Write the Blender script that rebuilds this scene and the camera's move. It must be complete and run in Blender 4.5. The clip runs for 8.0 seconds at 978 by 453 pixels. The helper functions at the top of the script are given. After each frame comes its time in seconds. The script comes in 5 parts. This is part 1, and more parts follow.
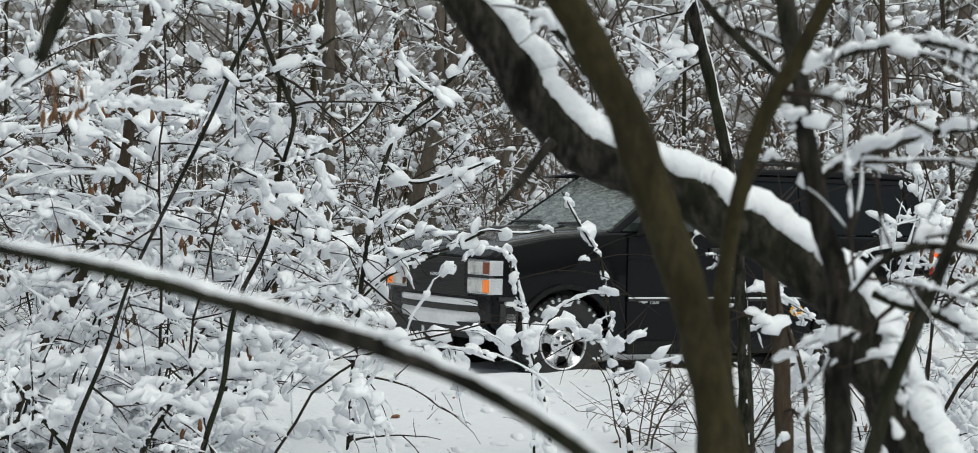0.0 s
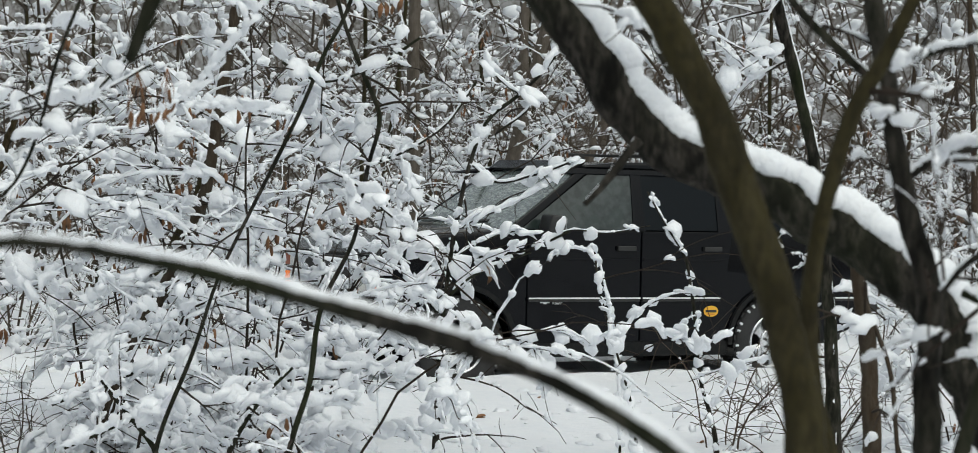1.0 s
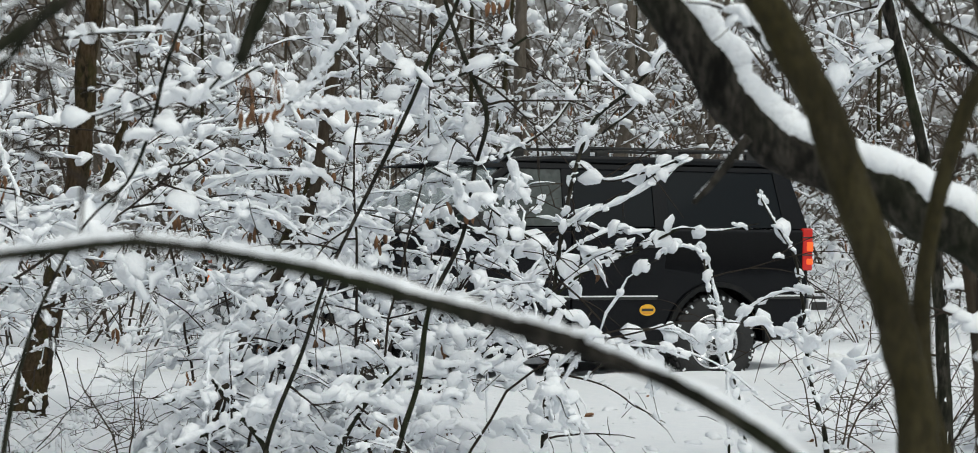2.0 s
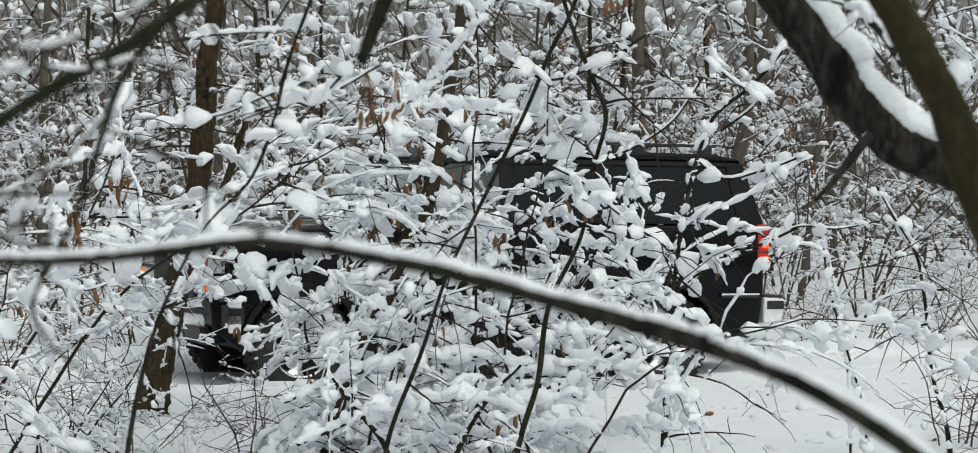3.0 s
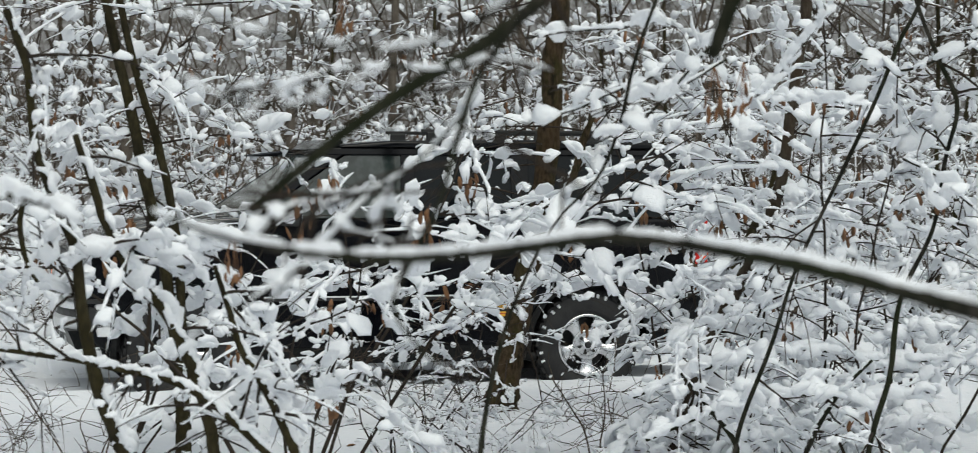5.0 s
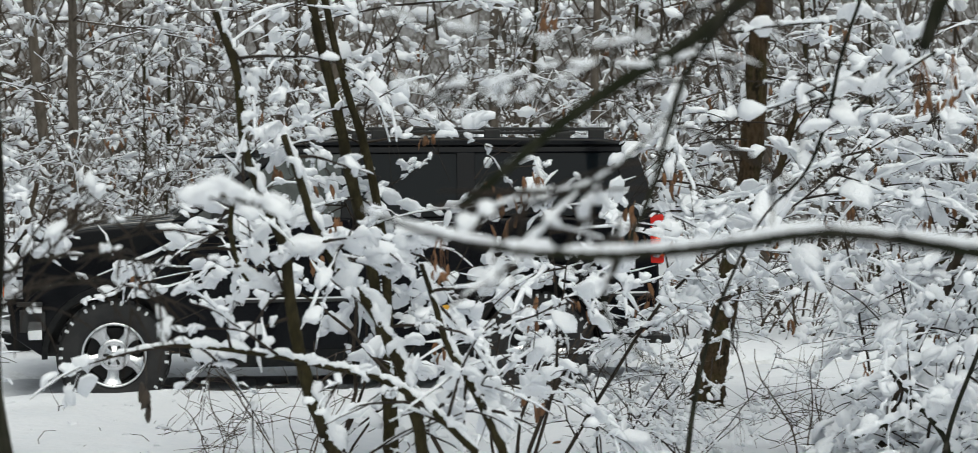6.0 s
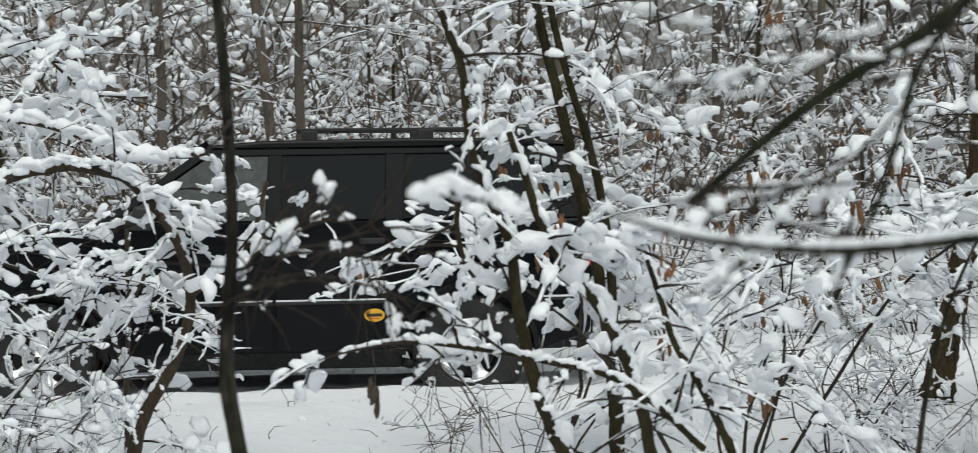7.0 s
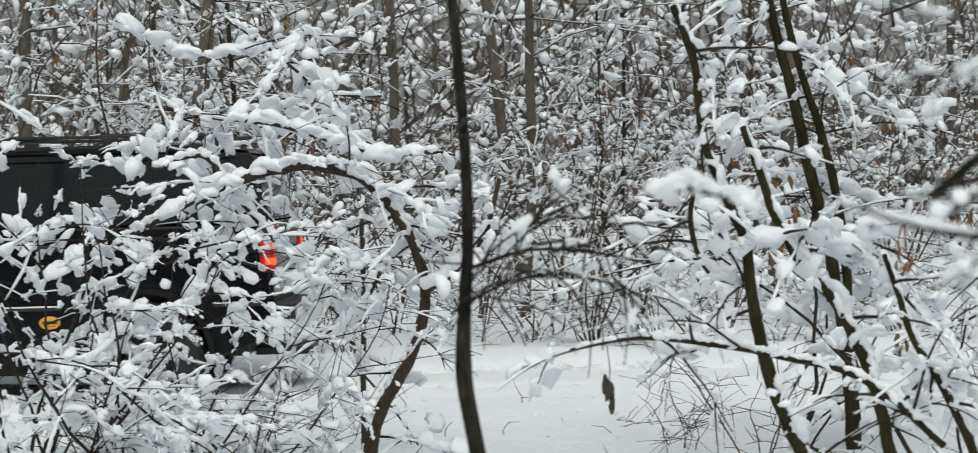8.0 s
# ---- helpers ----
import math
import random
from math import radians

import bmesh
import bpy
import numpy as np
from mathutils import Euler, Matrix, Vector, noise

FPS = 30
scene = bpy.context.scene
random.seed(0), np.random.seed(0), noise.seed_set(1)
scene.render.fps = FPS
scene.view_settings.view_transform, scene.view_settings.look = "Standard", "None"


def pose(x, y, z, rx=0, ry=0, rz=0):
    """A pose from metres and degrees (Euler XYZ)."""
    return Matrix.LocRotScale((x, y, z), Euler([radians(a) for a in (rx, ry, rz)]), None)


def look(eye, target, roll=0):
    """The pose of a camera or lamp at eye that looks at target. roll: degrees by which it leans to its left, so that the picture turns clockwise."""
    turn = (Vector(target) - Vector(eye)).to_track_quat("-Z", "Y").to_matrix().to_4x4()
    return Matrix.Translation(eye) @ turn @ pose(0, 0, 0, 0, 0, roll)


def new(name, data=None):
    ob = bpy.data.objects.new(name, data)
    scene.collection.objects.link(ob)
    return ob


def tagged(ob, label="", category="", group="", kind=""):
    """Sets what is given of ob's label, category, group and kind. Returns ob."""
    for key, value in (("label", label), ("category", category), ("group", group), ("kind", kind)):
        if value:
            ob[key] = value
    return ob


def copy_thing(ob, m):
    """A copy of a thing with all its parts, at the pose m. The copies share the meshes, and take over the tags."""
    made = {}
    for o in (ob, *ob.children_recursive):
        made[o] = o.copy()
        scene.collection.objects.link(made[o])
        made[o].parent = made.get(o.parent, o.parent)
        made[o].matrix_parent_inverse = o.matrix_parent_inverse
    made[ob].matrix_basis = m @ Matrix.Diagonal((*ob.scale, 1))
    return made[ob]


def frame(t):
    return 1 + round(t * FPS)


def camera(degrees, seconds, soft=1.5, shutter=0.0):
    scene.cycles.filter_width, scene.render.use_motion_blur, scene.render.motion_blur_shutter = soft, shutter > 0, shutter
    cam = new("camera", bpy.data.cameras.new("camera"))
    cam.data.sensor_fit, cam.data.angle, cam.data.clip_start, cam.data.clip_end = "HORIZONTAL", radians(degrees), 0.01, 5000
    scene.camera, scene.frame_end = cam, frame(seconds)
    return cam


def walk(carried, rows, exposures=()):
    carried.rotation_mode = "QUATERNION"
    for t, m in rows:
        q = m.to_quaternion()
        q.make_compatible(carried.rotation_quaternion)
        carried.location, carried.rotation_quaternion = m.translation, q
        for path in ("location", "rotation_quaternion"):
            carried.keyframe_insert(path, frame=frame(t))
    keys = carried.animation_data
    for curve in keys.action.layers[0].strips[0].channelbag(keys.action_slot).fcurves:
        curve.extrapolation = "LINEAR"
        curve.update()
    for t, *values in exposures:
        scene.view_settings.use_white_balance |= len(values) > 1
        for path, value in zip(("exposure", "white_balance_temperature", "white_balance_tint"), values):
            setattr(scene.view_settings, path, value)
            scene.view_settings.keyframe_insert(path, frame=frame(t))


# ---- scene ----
cam = camera(23.68, 8.0, soft=0.8, shutter=0.2)
cam.data.dof.use_dof = True
cam.data.dof.focus_distance = 16.5
cam.data.dof.aperture_fstop = 6.8
# seconds, place, turn: a level swing to the left about a point just behind the lens
ROWS = [
    (0.00, -0.0000, 0.1000, 1.573, 89.070, -1.471, 0.024),
    (0.25, -0.0008, 0.1000, 1.573, 89.058, -1.443, 0.480),
    (0.50, -0.0016, 0.1000, 1.573, 89.045, -1.412, 0.961),
    (0.75, -0.0026, 0.1000, 1.573, 89.029, -1.377, 1.507),
    (1.00, -0.0036, 0.0999, 1.573, 89.010, -1.331, 2.100),
    (1.25, -0.0048, 0.0999, 1.573, 88.989, -1.263, 2.746),
    (1.50, -0.0059, 0.0998, 1.573, 88.966, -1.188, 3.419),
    (1.75, -0.0071, 0.0997, 1.573, 88.945, -1.120, 4.076),
    (2.25, -0.0093, 0.0995, 1.573, 88.907, -0.996, 5.381),
    (2.75, -0.0118, 0.0993, 1.573, 88.866, -0.875, 6.807),
    (3.00, -0.0132, 0.0991, 1.573, 88.843, -0.811, 7.615),
    (3.50, -0.0163, 0.0986, 1.573, 88.793, -0.679, 9.416),
    (4.00, -0.0200, 0.0980, 1.573, 88.743, -0.507, 11.553),
    (4.50, -0.0237, 0.0971, 1.573, 88.697, -0.311, 13.731),
    (5.00, -0.0276, 0.0961, 1.573, 88.660, -0.079, 16.037),
    (5.50, -0.0317, 0.0948, 1.573, 88.633, 0.180, 18.466),
    (6.00, -0.0359, 0.0933, 1.573, 88.608, 0.440, 21.005),
    (6.50, -0.0401, 0.0916, 1.573, 88.586, 0.693, 23.647),
    (7.00, -0.0446, 0.0895, 1.573, 88.579, 0.906, 26.466),
    (7.50, -0.0491, 0.0871, 1.573, 88.580, 1.200, 29.371),
    (8.00, -0.0532, 0.0846, 1.573, 88.600, 1.466, 32.116),
]
EXPOSURE = -0.12
walk(cam, [(t, pose(*place)) for t, *place in ROWS], [(0.0, EXPOSURE, 6650, 1), (8.0, EXPOSURE, 6650, 1)])

# ---- light: a grey winter sky, the sun lost behind cloud ----
SUN_HEIGHT, SUN_SIDE = 62.0, 140.0
world = bpy.data.worlds.new("overcast_sky")
scene.world = world
world.use_nodes = True
wn, wl = world.node_tree.nodes, world.node_tree.links
sky = wn.new("ShaderNodeTexSky")
sky.sky_type = "NISHITA"
sky.sun_disc = False
sky.sun_elevation, sky.sun_rotation = radians(SUN_HEIGHT), radians(SUN_SIDE)
sky.dust_density, sky.air_density = 4.0, 1.0
pale = wn.new("ShaderNodeHueSaturation")
pale.inputs["Saturation"].default_value = 0.35
wl.new(sky.outputs["Color"], pale.inputs["Color"])
wl.new(pale.outputs["Color"], wn["Background"].inputs["Color"])
wn["Background"].inputs["Strength"].default_value = 0.15
sun = new("sun", bpy.data.lights.new("sun", "SUN"))
sun.data.energy, sun.data.angle, sun.data.color = 0.6, radians(80), (1.0, 0.97, 0.93)
a, e = radians(SUN_SIDE), radians(SUN_HEIGHT)
sun.matrix_world = look((0, 0, 30), (-math.sin(a) * math.cos(e), -math.cos(a) * math.cos(e), 30 - math.sin(e)))


# ---- materials ----
def material(name, colour, rough=0.6, metal=0.0, spots=(), bump=0.0, bump_scale=40.0, stretch=(1, 1, 1), coat=0.0, spec=0.5):
    """colour mottled by noise at the scales in spots: (scale, strength, second colour)."""
    m = bpy.data.materials.new(name)
    m.use_nodes = True
    n, l = m.node_tree.nodes, m.node_tree.links
    b = n["Principled BSDF"]
    b.inputs["Roughness"].default_value, b.inputs["Metallic"].default_value = rough, metal
    b.inputs["Coat Weight"].default_value = coat
    b.inputs["Specular IOR Level"].default_value = spec
    co = n.new("ShaderNodeTexCoord")
    mp = n.new("ShaderNodeMapping")
    mp.inputs["Scale"].default_value = stretch
    l.new(co.outputs["Object"], mp.inputs["Vector"])
    last = None
    for scale, strength, second in spots:
        t = n.new("ShaderNodeTexNoise")
        t.inputs["Scale"].default_value, t.inputs["Detail"].default_value = scale, 5
        l.new(mp.outputs["Vector"], t.inputs["Vector"])
        r = n.new("ShaderNodeMapRange")
        r.inputs["From Min"].default_value, r.inputs["From Max"].default_value = 0.42, 0.62
        r.inputs["To Max"].default_value = strength
        l.new(t.outputs["Fac"], r.inputs["Value"])
        mix = n.new("ShaderNodeMix")
        mix.data_type = "RGBA"
        l.new(r.outputs["Result"], mix.inputs["Factor"])
        if last is None:
            mix.inputs["A"].default_value = (*colour, 1)
        else:
            l.new(last, mix.inputs["A"])
        mix.inputs["B"].default_value = (*second, 1)
        last = mix.outputs["Result"]
    if last is None:
        b.inputs["Base Color"].default_value = (*colour, 1)
    else:
        l.new(last, b.inputs["Base Color"])
    if bump:
        t = n.new("ShaderNodeTexNoise")
        t.inputs["Scale"].default_value, t.inputs["Detail"].default_value = bump_scale, 6
        l.new(mp.outputs["Vector"], t.inputs["Vector"])
        d = n.new("ShaderNodeBump")
        d.inputs["Strength"].default_value, d.inputs["Distance"].default_value = bump, 0.02
        l.new(t.outputs["Fac"], d.inputs["Height"])
        l.new(d.outputs["Normal"], b.inputs["Normal"])
    return m


def glowing(name, colour, strength, base=None):
    m = material(name, base or colour, 0.15)
    b = m.node_tree.nodes["Principled BSDF"]
    b.inputs["Emission Color"].default_value, b.inputs["Emission Strength"].default_value = (*colour, 1), strength
    return m


SNOW = material("snow", (0.83, 0.85, 0.89), 0.65, spots=[(6, 0.5, (0.78, 0.81, 0.86)), (60, 0.35, (0.88, 0.89, 0.91))], bump=0.35, bump_scale=55, spec=0.25)
SNOW_GROUND = material("ground_snow", (0.75, 0.77, 0.81), 0.7, spots=[(1.2, 0.5, (0.69, 0.72, 0.77)), (14, 0.5, (0.79, 0.80, 0.83)), (90, 0.5, (0.71, 0.73, 0.77))], bump=1.0, bump_scale=11, spec=0.2)
SNOW_WORN = material("driven_snow", (0.72, 0.74, 0.77), 0.6, spots=[(3, 0.8, (0.42, 0.42, 0.42)), (25, 0.6, (0.82, 0.84, 0.87))], bump=0.6, bump_scale=22)
BARK_DARK = material("dark_bark", (0.023, 0.0205, 0.017), 0.9, spots=[(11, 1.0, (0.005, 0.005, 0.004)), (26, 0.85, (0.056, 0.050, 0.042)), (60, 0.8, (0.006, 0.006, 0.005)), (3, 0.6, (0.019, 0.024, 0.010))], bump=1.0, bump_scale=30, stretch=(1, 1, 0.35), spec=0.12)
BARK_OLIVE = material("olive_bark", (0.034, 0.029, 0.012), 0.85, spots=[(5, 0.8, (0.012, 0.010, 0.005)), (18, 0.6, (0.055, 0.047, 0.024)), (70, 0.6, (0.018, 0.015, 0.009))], bump=0.6, bump_scale=50, stretch=(1, 1, 0.5), spec=0.12)
BARK_BROWN = material("brown_bark", (0.05, 0.036, 0.024), 0.85, spots=[(8, 0.7, (0.035, 0.028, 0.021)), (40, 0.5, (0.08, 0.066, 0.05))], bump=0.9, bump_scale=40, stretch=(1, 1, 0.4), spec=0.12)
BARK_MOSS = material("mossy_bark", (0.044, 0.029, 0.015), 0.9, spots=[(6, 0.8, (0.032, 0.034, 0.010)), (16, 0.9, (0.010, 0.008, 0.005)), (50, 0.7, (0.075, 0.052, 0.032))], bump=1.0, bump_scale=35, stretch=(1, 1, 0.4), spec=0.12)
TWIG = material("twig_bark", (0.035, 0.027, 0.021), 0.8, spots=[(12, 0.7, (0.022, 0.018, 0.015))], spec=0.12)
# far twigs made paler in the colour itself, so the background reads less black
TWIG_FAR = material("paled_far_twig_bark", (0.088, 0.068, 0.052), 0.85, spots=[(5, 0.7, (0.045, 0.036, 0.028))], spec=0.12)
BARK_GREY = material("grey_bark", (0.105, 0.088, 0.072), 0.9, spots=[(4, 0.7, (0.06, 0.052, 0.042)), (30, 0.6, (0.15, 0.13, 0.11))], bump=0.8, bump_scale=40, stretch=(1, 1, 0.3), spec=0.12)
LEAF = material("dead_leaf", (0.20, 0.09, 0.035), 0.7, spots=[(15, 0.7, (0.09, 0.045, 0.02))])
LEAF_DARK = material("withered_leaf", (0.045, 0.032, 0.022), 0.8, spots=[(20, 0.6, (0.02, 0.015, 0.012))])
PAINT = material("black_paint", (0.0025, 0.003, 0.0045), 0.09, spots=[(2.5, 0.5, (0.004, 0.0045, 0.006)), (30, 0.25, (0.006, 0.006, 0.007))], bump=0.05, bump_scale=3.0, spec=0.17)
# body paint copy with added gloss and pale mottling, for the bonnet's bright reflections
PAINT_BONNET = material("shiny_bonnet_paint", (0.003, 0.0035, 0.005), 0.07, spots=[(9, 0.6, (0.012, 0.013, 0.014)), (40, 0.5, (0.03, 0.032, 0.034))], bump=0.35, bump_scale=9.0, coat=0.5, spec=0.7)
GRIME = material("grimy_black_paint", (0.007, 0.008, 0.009), 0.38, spots=[(3, 0.6, (0.014, 0.014, 0.014)), (25, 0.4, (0.022, 0.021, 0.020))], spec=0.12)
PLASTIC = material("black_plastic", (0.012, 0.012, 0.012), 0.5, spots=[(20, 0.5, (0.02, 0.02, 0.02))])
RUBBER = material("tyre_rubber", (0.014, 0.014, 0.015), 0.8, spots=[(8, 0.5, (0.03, 0.03, 0.03))], bump=0.3)
PACKED = material("snow_in_tread", (0.7, 0.72, 0.75), 0.8)
CHROME = material("chrome", (0.75, 0.76, 0.78), 0.14, 1.0, spots=[(6, 0.5, (0.55, 0.56, 0.58))])
ALLOY = material("polished_alloy", (0.72, 0.73, 0.75), 0.25, 1.0, spots=[(14, 0.6, (0.45, 0.46, 0.47))])
GLASS = material("tinted_glass", (0.005, 0.007, 0.009), 0.04, spec=0.13)
# light and dark mottling in the colour imitates trees mirrored in the window
SIDE_GLASS = material("mottled_side_glass", (0.022, 0.032, 0.030), 0.05, spots=[(7, 0.7, (0.010, 0.014, 0.014)), (16, 0.5, (0.05, 0.06, 0.06))], spec=0.5)
# pale streaks in the glass colour stand in for reflected sky and branches
WINDSCREEN = material("pale_reflecting_windscreen", (0.17, 0.20, 0.19), 0.10, spots=[(5, 0.8, (0.06, 0.075, 0.072)), (14, 0.7, (0.32, 0.36, 0.35)), (34, 0.6, (0.03, 0.04, 0.038))], stretch=(1.6, 0.7, 1.6), coat=0.4, spec=0.8)
TRIM = material("white_trim", (0.7, 0.71, 0.72), 0.4)
LAMP_CLEAR = material("headlamp_glass", (0.86, 0.85, 0.82), 0.18, 0.25, spots=[(9, 0.8, (0.42, 0.42, 0.41)), (45, 0.7, (0.85, 0.85, 0.83))], bump=0.6, bump_scale=45)
LAMP_AMBER = glowing("lit_amber_lamp", (1.0, 0.25, 0.04), 0.55, (0.45, 0.10, 0.02))
LAMP_DULL = material("amber_lens", (0.25, 0.06, 0.025), 0.2)
LAMP_RED = glowing("lit_red_lamp", (1.0, 0.02, 0.012), 0.3, (0.20, 0.008, 0.006))
LAMP_HOT = glowing("brake_bulb", (1.0, 0.13, 0.02), 1.1, (0.3, 0.03, 0.01))
STICKER = material("yellow_sticker", (0.75, 0.40, 0.03), 0.4)
INK = material("sticker_ink", (0.02, 0.02, 0.02), 0.5)
INK_RED = material("sticker_red", (0.5, 0.03, 0.02), 0.5)
FAR_WOOD = material("far_wood", (0.13, 0.12, 0.11), 0.9, spots=[(0.9, 0.8, (0.07, 0.063, 0.055)), (2.2, 0.6, (0.36, 0.36, 0.37)), (5.5, 0.85, (0.06, 0.05, 0.042)), (11, 0.6, (0.42, 0.42, 0.43))], stretch=(1, 1, 0.8))
# chrome paled and made half metallic in place of the snow it would mirror
BUMPER = material("pale_bumper_chrome", (0.88, 0.89, 0.91), 0.28, 0.3, spots=[(5, 0.4, (0.68, 0.69, 0.70)), (40, 0.4, (0.72, 0.73, 0.74))])


# ---- mesh helpers ----
class Soup:
    """Gathers tubes and lumps, many to a mesh."""

    def __init__(self):
        self.v, self.f, self.n = [], [], 0

    def add(self, verts, faces):
        self.v.append(np.asarray(verts, float))
        self.f.append(np.asarray(faces, int) + self.n)
        self.n += len(verts)

    def tube(self, pts, radii, sides=6, rough=0.0, rng=None):
        pts, radii = np.asarray(pts, float), np.asarray(radii, float)
        n = len(pts)
        d = np.gradient(pts, axis=0)
        d /= np.linalg.norm(d, axis=1)[:, None] + 1e-9
        ref = np.array([0.31, 0.95, 0.05]) if abs(d[:, 2]).mean() > 0.7 else np.array([0.02, 0.05, 1.0])
        u = np.cross(d, ref)
        u /= np.linalg.norm(u, axis=1)[:, None] + 1e-9
        w = np.cross(d, u)
        ang = np.arange(sides) * 2 * np.pi / sides
        r = radii[:, None] * (1 + (rough * rng.normal(size=(n, sides)) if rough else 0))
        ring = pts[:, None, :] + r[..., None] * (np.cos(ang)[None, :, None] * u[:, None, :] + np.sin(ang)[None, :, None] * w[:, None, :])
        v = np.concatenate([ring.reshape(-1, 3), pts[:1] - d[:1] * radii[0] * 0.3, pts[-1:] + d[-1:] * radii[-1] * 0.5])
        i, j = np.meshgrid(np.arange(n - 1), np.arange(sides), indexing="ij")
        k = (j + 1) % sides
        a, b, c, e = i * sides + j, i * sides + k, (i + 1) * sides + k, (i + 1) * sides + j
        f = np.concatenate([np.stack([a, b, c], -1).reshape(-1, 3), np.stack([a, c, e], -1).reshape(-1, 3)])
        q = np.arange(sides)
        f = np.concatenate([f, np.stack([np.full(sides, n * sides), (q + 1) % sides, q], -1),
                            np.stack([np.full(sides, n * sides + 1), (n - 1) * sides + q, (n - 1) * sides + (q + 1) % sides], -1)])
        self.add(v, f)

    def lump(self, centre, along, size, rng, ball, tilt=0.0):
        """A lumpy clump: size is (half length, half width, half height); along points down its length."""
        bv, bf = ball
        x = np.asarray(along, float)
        x = x / (np.linalg.norm(x) + 1e-9)
        y = np.cross([0, 0, 1.0], x)
        if np.linalg.norm(y) < 0.1:
            y = np.array([1.0, 0, 0])
        y /= np.linalg.norm(y)
        z = np.cross(x, y)
        if tilt:
            y, z = y * math.cos(tilt) + z * math.sin(tilt), z * math.cos(tilt) - y * math.sin(tilt)
        k = rng.normal(size=(4, 3)) * 1.9
        ph = rng.uniform(0, 6.28, 4)
        ridged = np.abs(np.sin(bv @ k.T + ph))
        bend = (ridged - 0.6) @ np.array([0.3, 0.3, 0.24, 0.18]) + rng.normal(size=len(bv)) * 0.05
        p = bv * (1.06 + bend)[:, None]
        low = p[:, 2] < 0
        p[low, 2] *= 0.7
        p = p * np.asarray(size)
        p[:, 2] -= (p[:, 0] ** 2) * rng.uniform(-0.2, 0.7) / (size[0] + 1e-6) * 0.5
        self.add(p[:, :1] * x + p[:, 1:2] * y + p[:, 2:3] * z + np.asarray(centre), bf)

    def plate(self, centre, along, size, rng, n, tilt=0.0):
        """A flat clump with a ragged, cornered outline: size is (half length, half width, half thickness)."""
        x = np.asarray(along, float)
        x = x / (np.linalg.norm(x) + 1e-9)
        y = np.cross([0, 0, 1.0], x)
        if np.linalg.norm(y) < 0.1:
            y = np.array([1.0, 0, 0])
        y /= np.linalg.norm(y)
        z = np.cross(x, y)
        y, z = y * math.cos(tilt) + z * math.sin(tilt), z * math.cos(tilt) - y * math.sin(tilt)
        a = (np.arange(n) + rng.uniform(-0.38, 0.38, n)) * 2 * np.pi / n
        r = rng.uniform(0.55, 1.25, n)
        if n > 6:
            r = 0.66 * r + 0.17 * (np.roll(r, 1) + np.roll(r, -1))
        rim = np.stack([np.cos(a) * r * size[0], np.sin(a) * r * size[1]], 1)
        h = size[2]
        sag = -0.5 * (rim[:, 0] ** 2) / (size[0] + 1e-6) * rng.uniform(-0.3, 1.0) + rng.normal(size=n) * h * 0.35
        q = np.arange(n)
        k = (q + 1) % n
        if n < 7:
            p = np.concatenate([np.column_stack([rim, sag]), [[0, 0, h * 1.3], [0, 0, -h * 0.6]]])
            f = np.concatenate([np.stack([q, k, np.full(n, n)], 1), np.stack([k, q, np.full(n, n + 1)], 1)])
        else:
            t = rng.uniform(0.5, 0.85, n)[:, None]
            p = np.concatenate([np.column_stack([rim, sag]), np.column_stack([rim * t, sag * 0.6 + h * rng.uniform(0.6, 1.2, n)]),
                                np.column_stack([rim * 0.85, sag - h * 0.5]), [[0, 0, h * rng.uniform(0.8, 1.3)], [0, 0, -h * 0.7]]])
            f = np.concatenate([np.stack([q, k, n + k], 1), np.stack([q, n + k, n + q], 1), np.stack([n + q, n + k, np.full(n, 3 * n)], 1),
                                np.stack([k, q, 2 * n + q], 1), np.stack([k, 2 * n + q, 2 * n + k], 1), np.stack([2 * n + k, 2 * n + q, np.full(n, 3 * n + 1)], 1)])
        self.add(p[:, :1] * x + p[:, 1:2] * y + p[:, 2:3] * z + np.asarray(centre), f)

    def mesh(self, name, mat, smooth=True):
        me = bpy.data.meshes.new(name)
        v, f = np.concatenate(self.v), np.concatenate(self.f)
        me.vertices.add(len(v))
        me.vertices.foreach_set("co", v.astype(np.float32).ravel())
        me.loops.add(len(f) * 3)
        me.loops.foreach_set("vertex_index", f.astype(np.int32).ravel())
        me.polygons.add(len(f))
        me.polygons.foreach_set("loop_start", np.arange(0, len(f) * 3, 3, dtype=np.int32))
        me.update(calc_edges=True)
        me.polygons.foreach_set("use_smooth", np.full(len(f), smooth))
        me.materials.append(mat)
        return me


def ball(level):
    bm = bmesh.new()
    bmesh.ops.create_icosphere(bm, subdivisions=level, radius=1)
    v = np.array([x.co[:] for x in bm.verts])
    f = np.array([[x.index for x in q.verts] for q in bm.faces])
    bm.free()
    return v, f


BALL_FAR, BALL_MID, BALL_NEAR = ball(1), ball(2), ball(3)


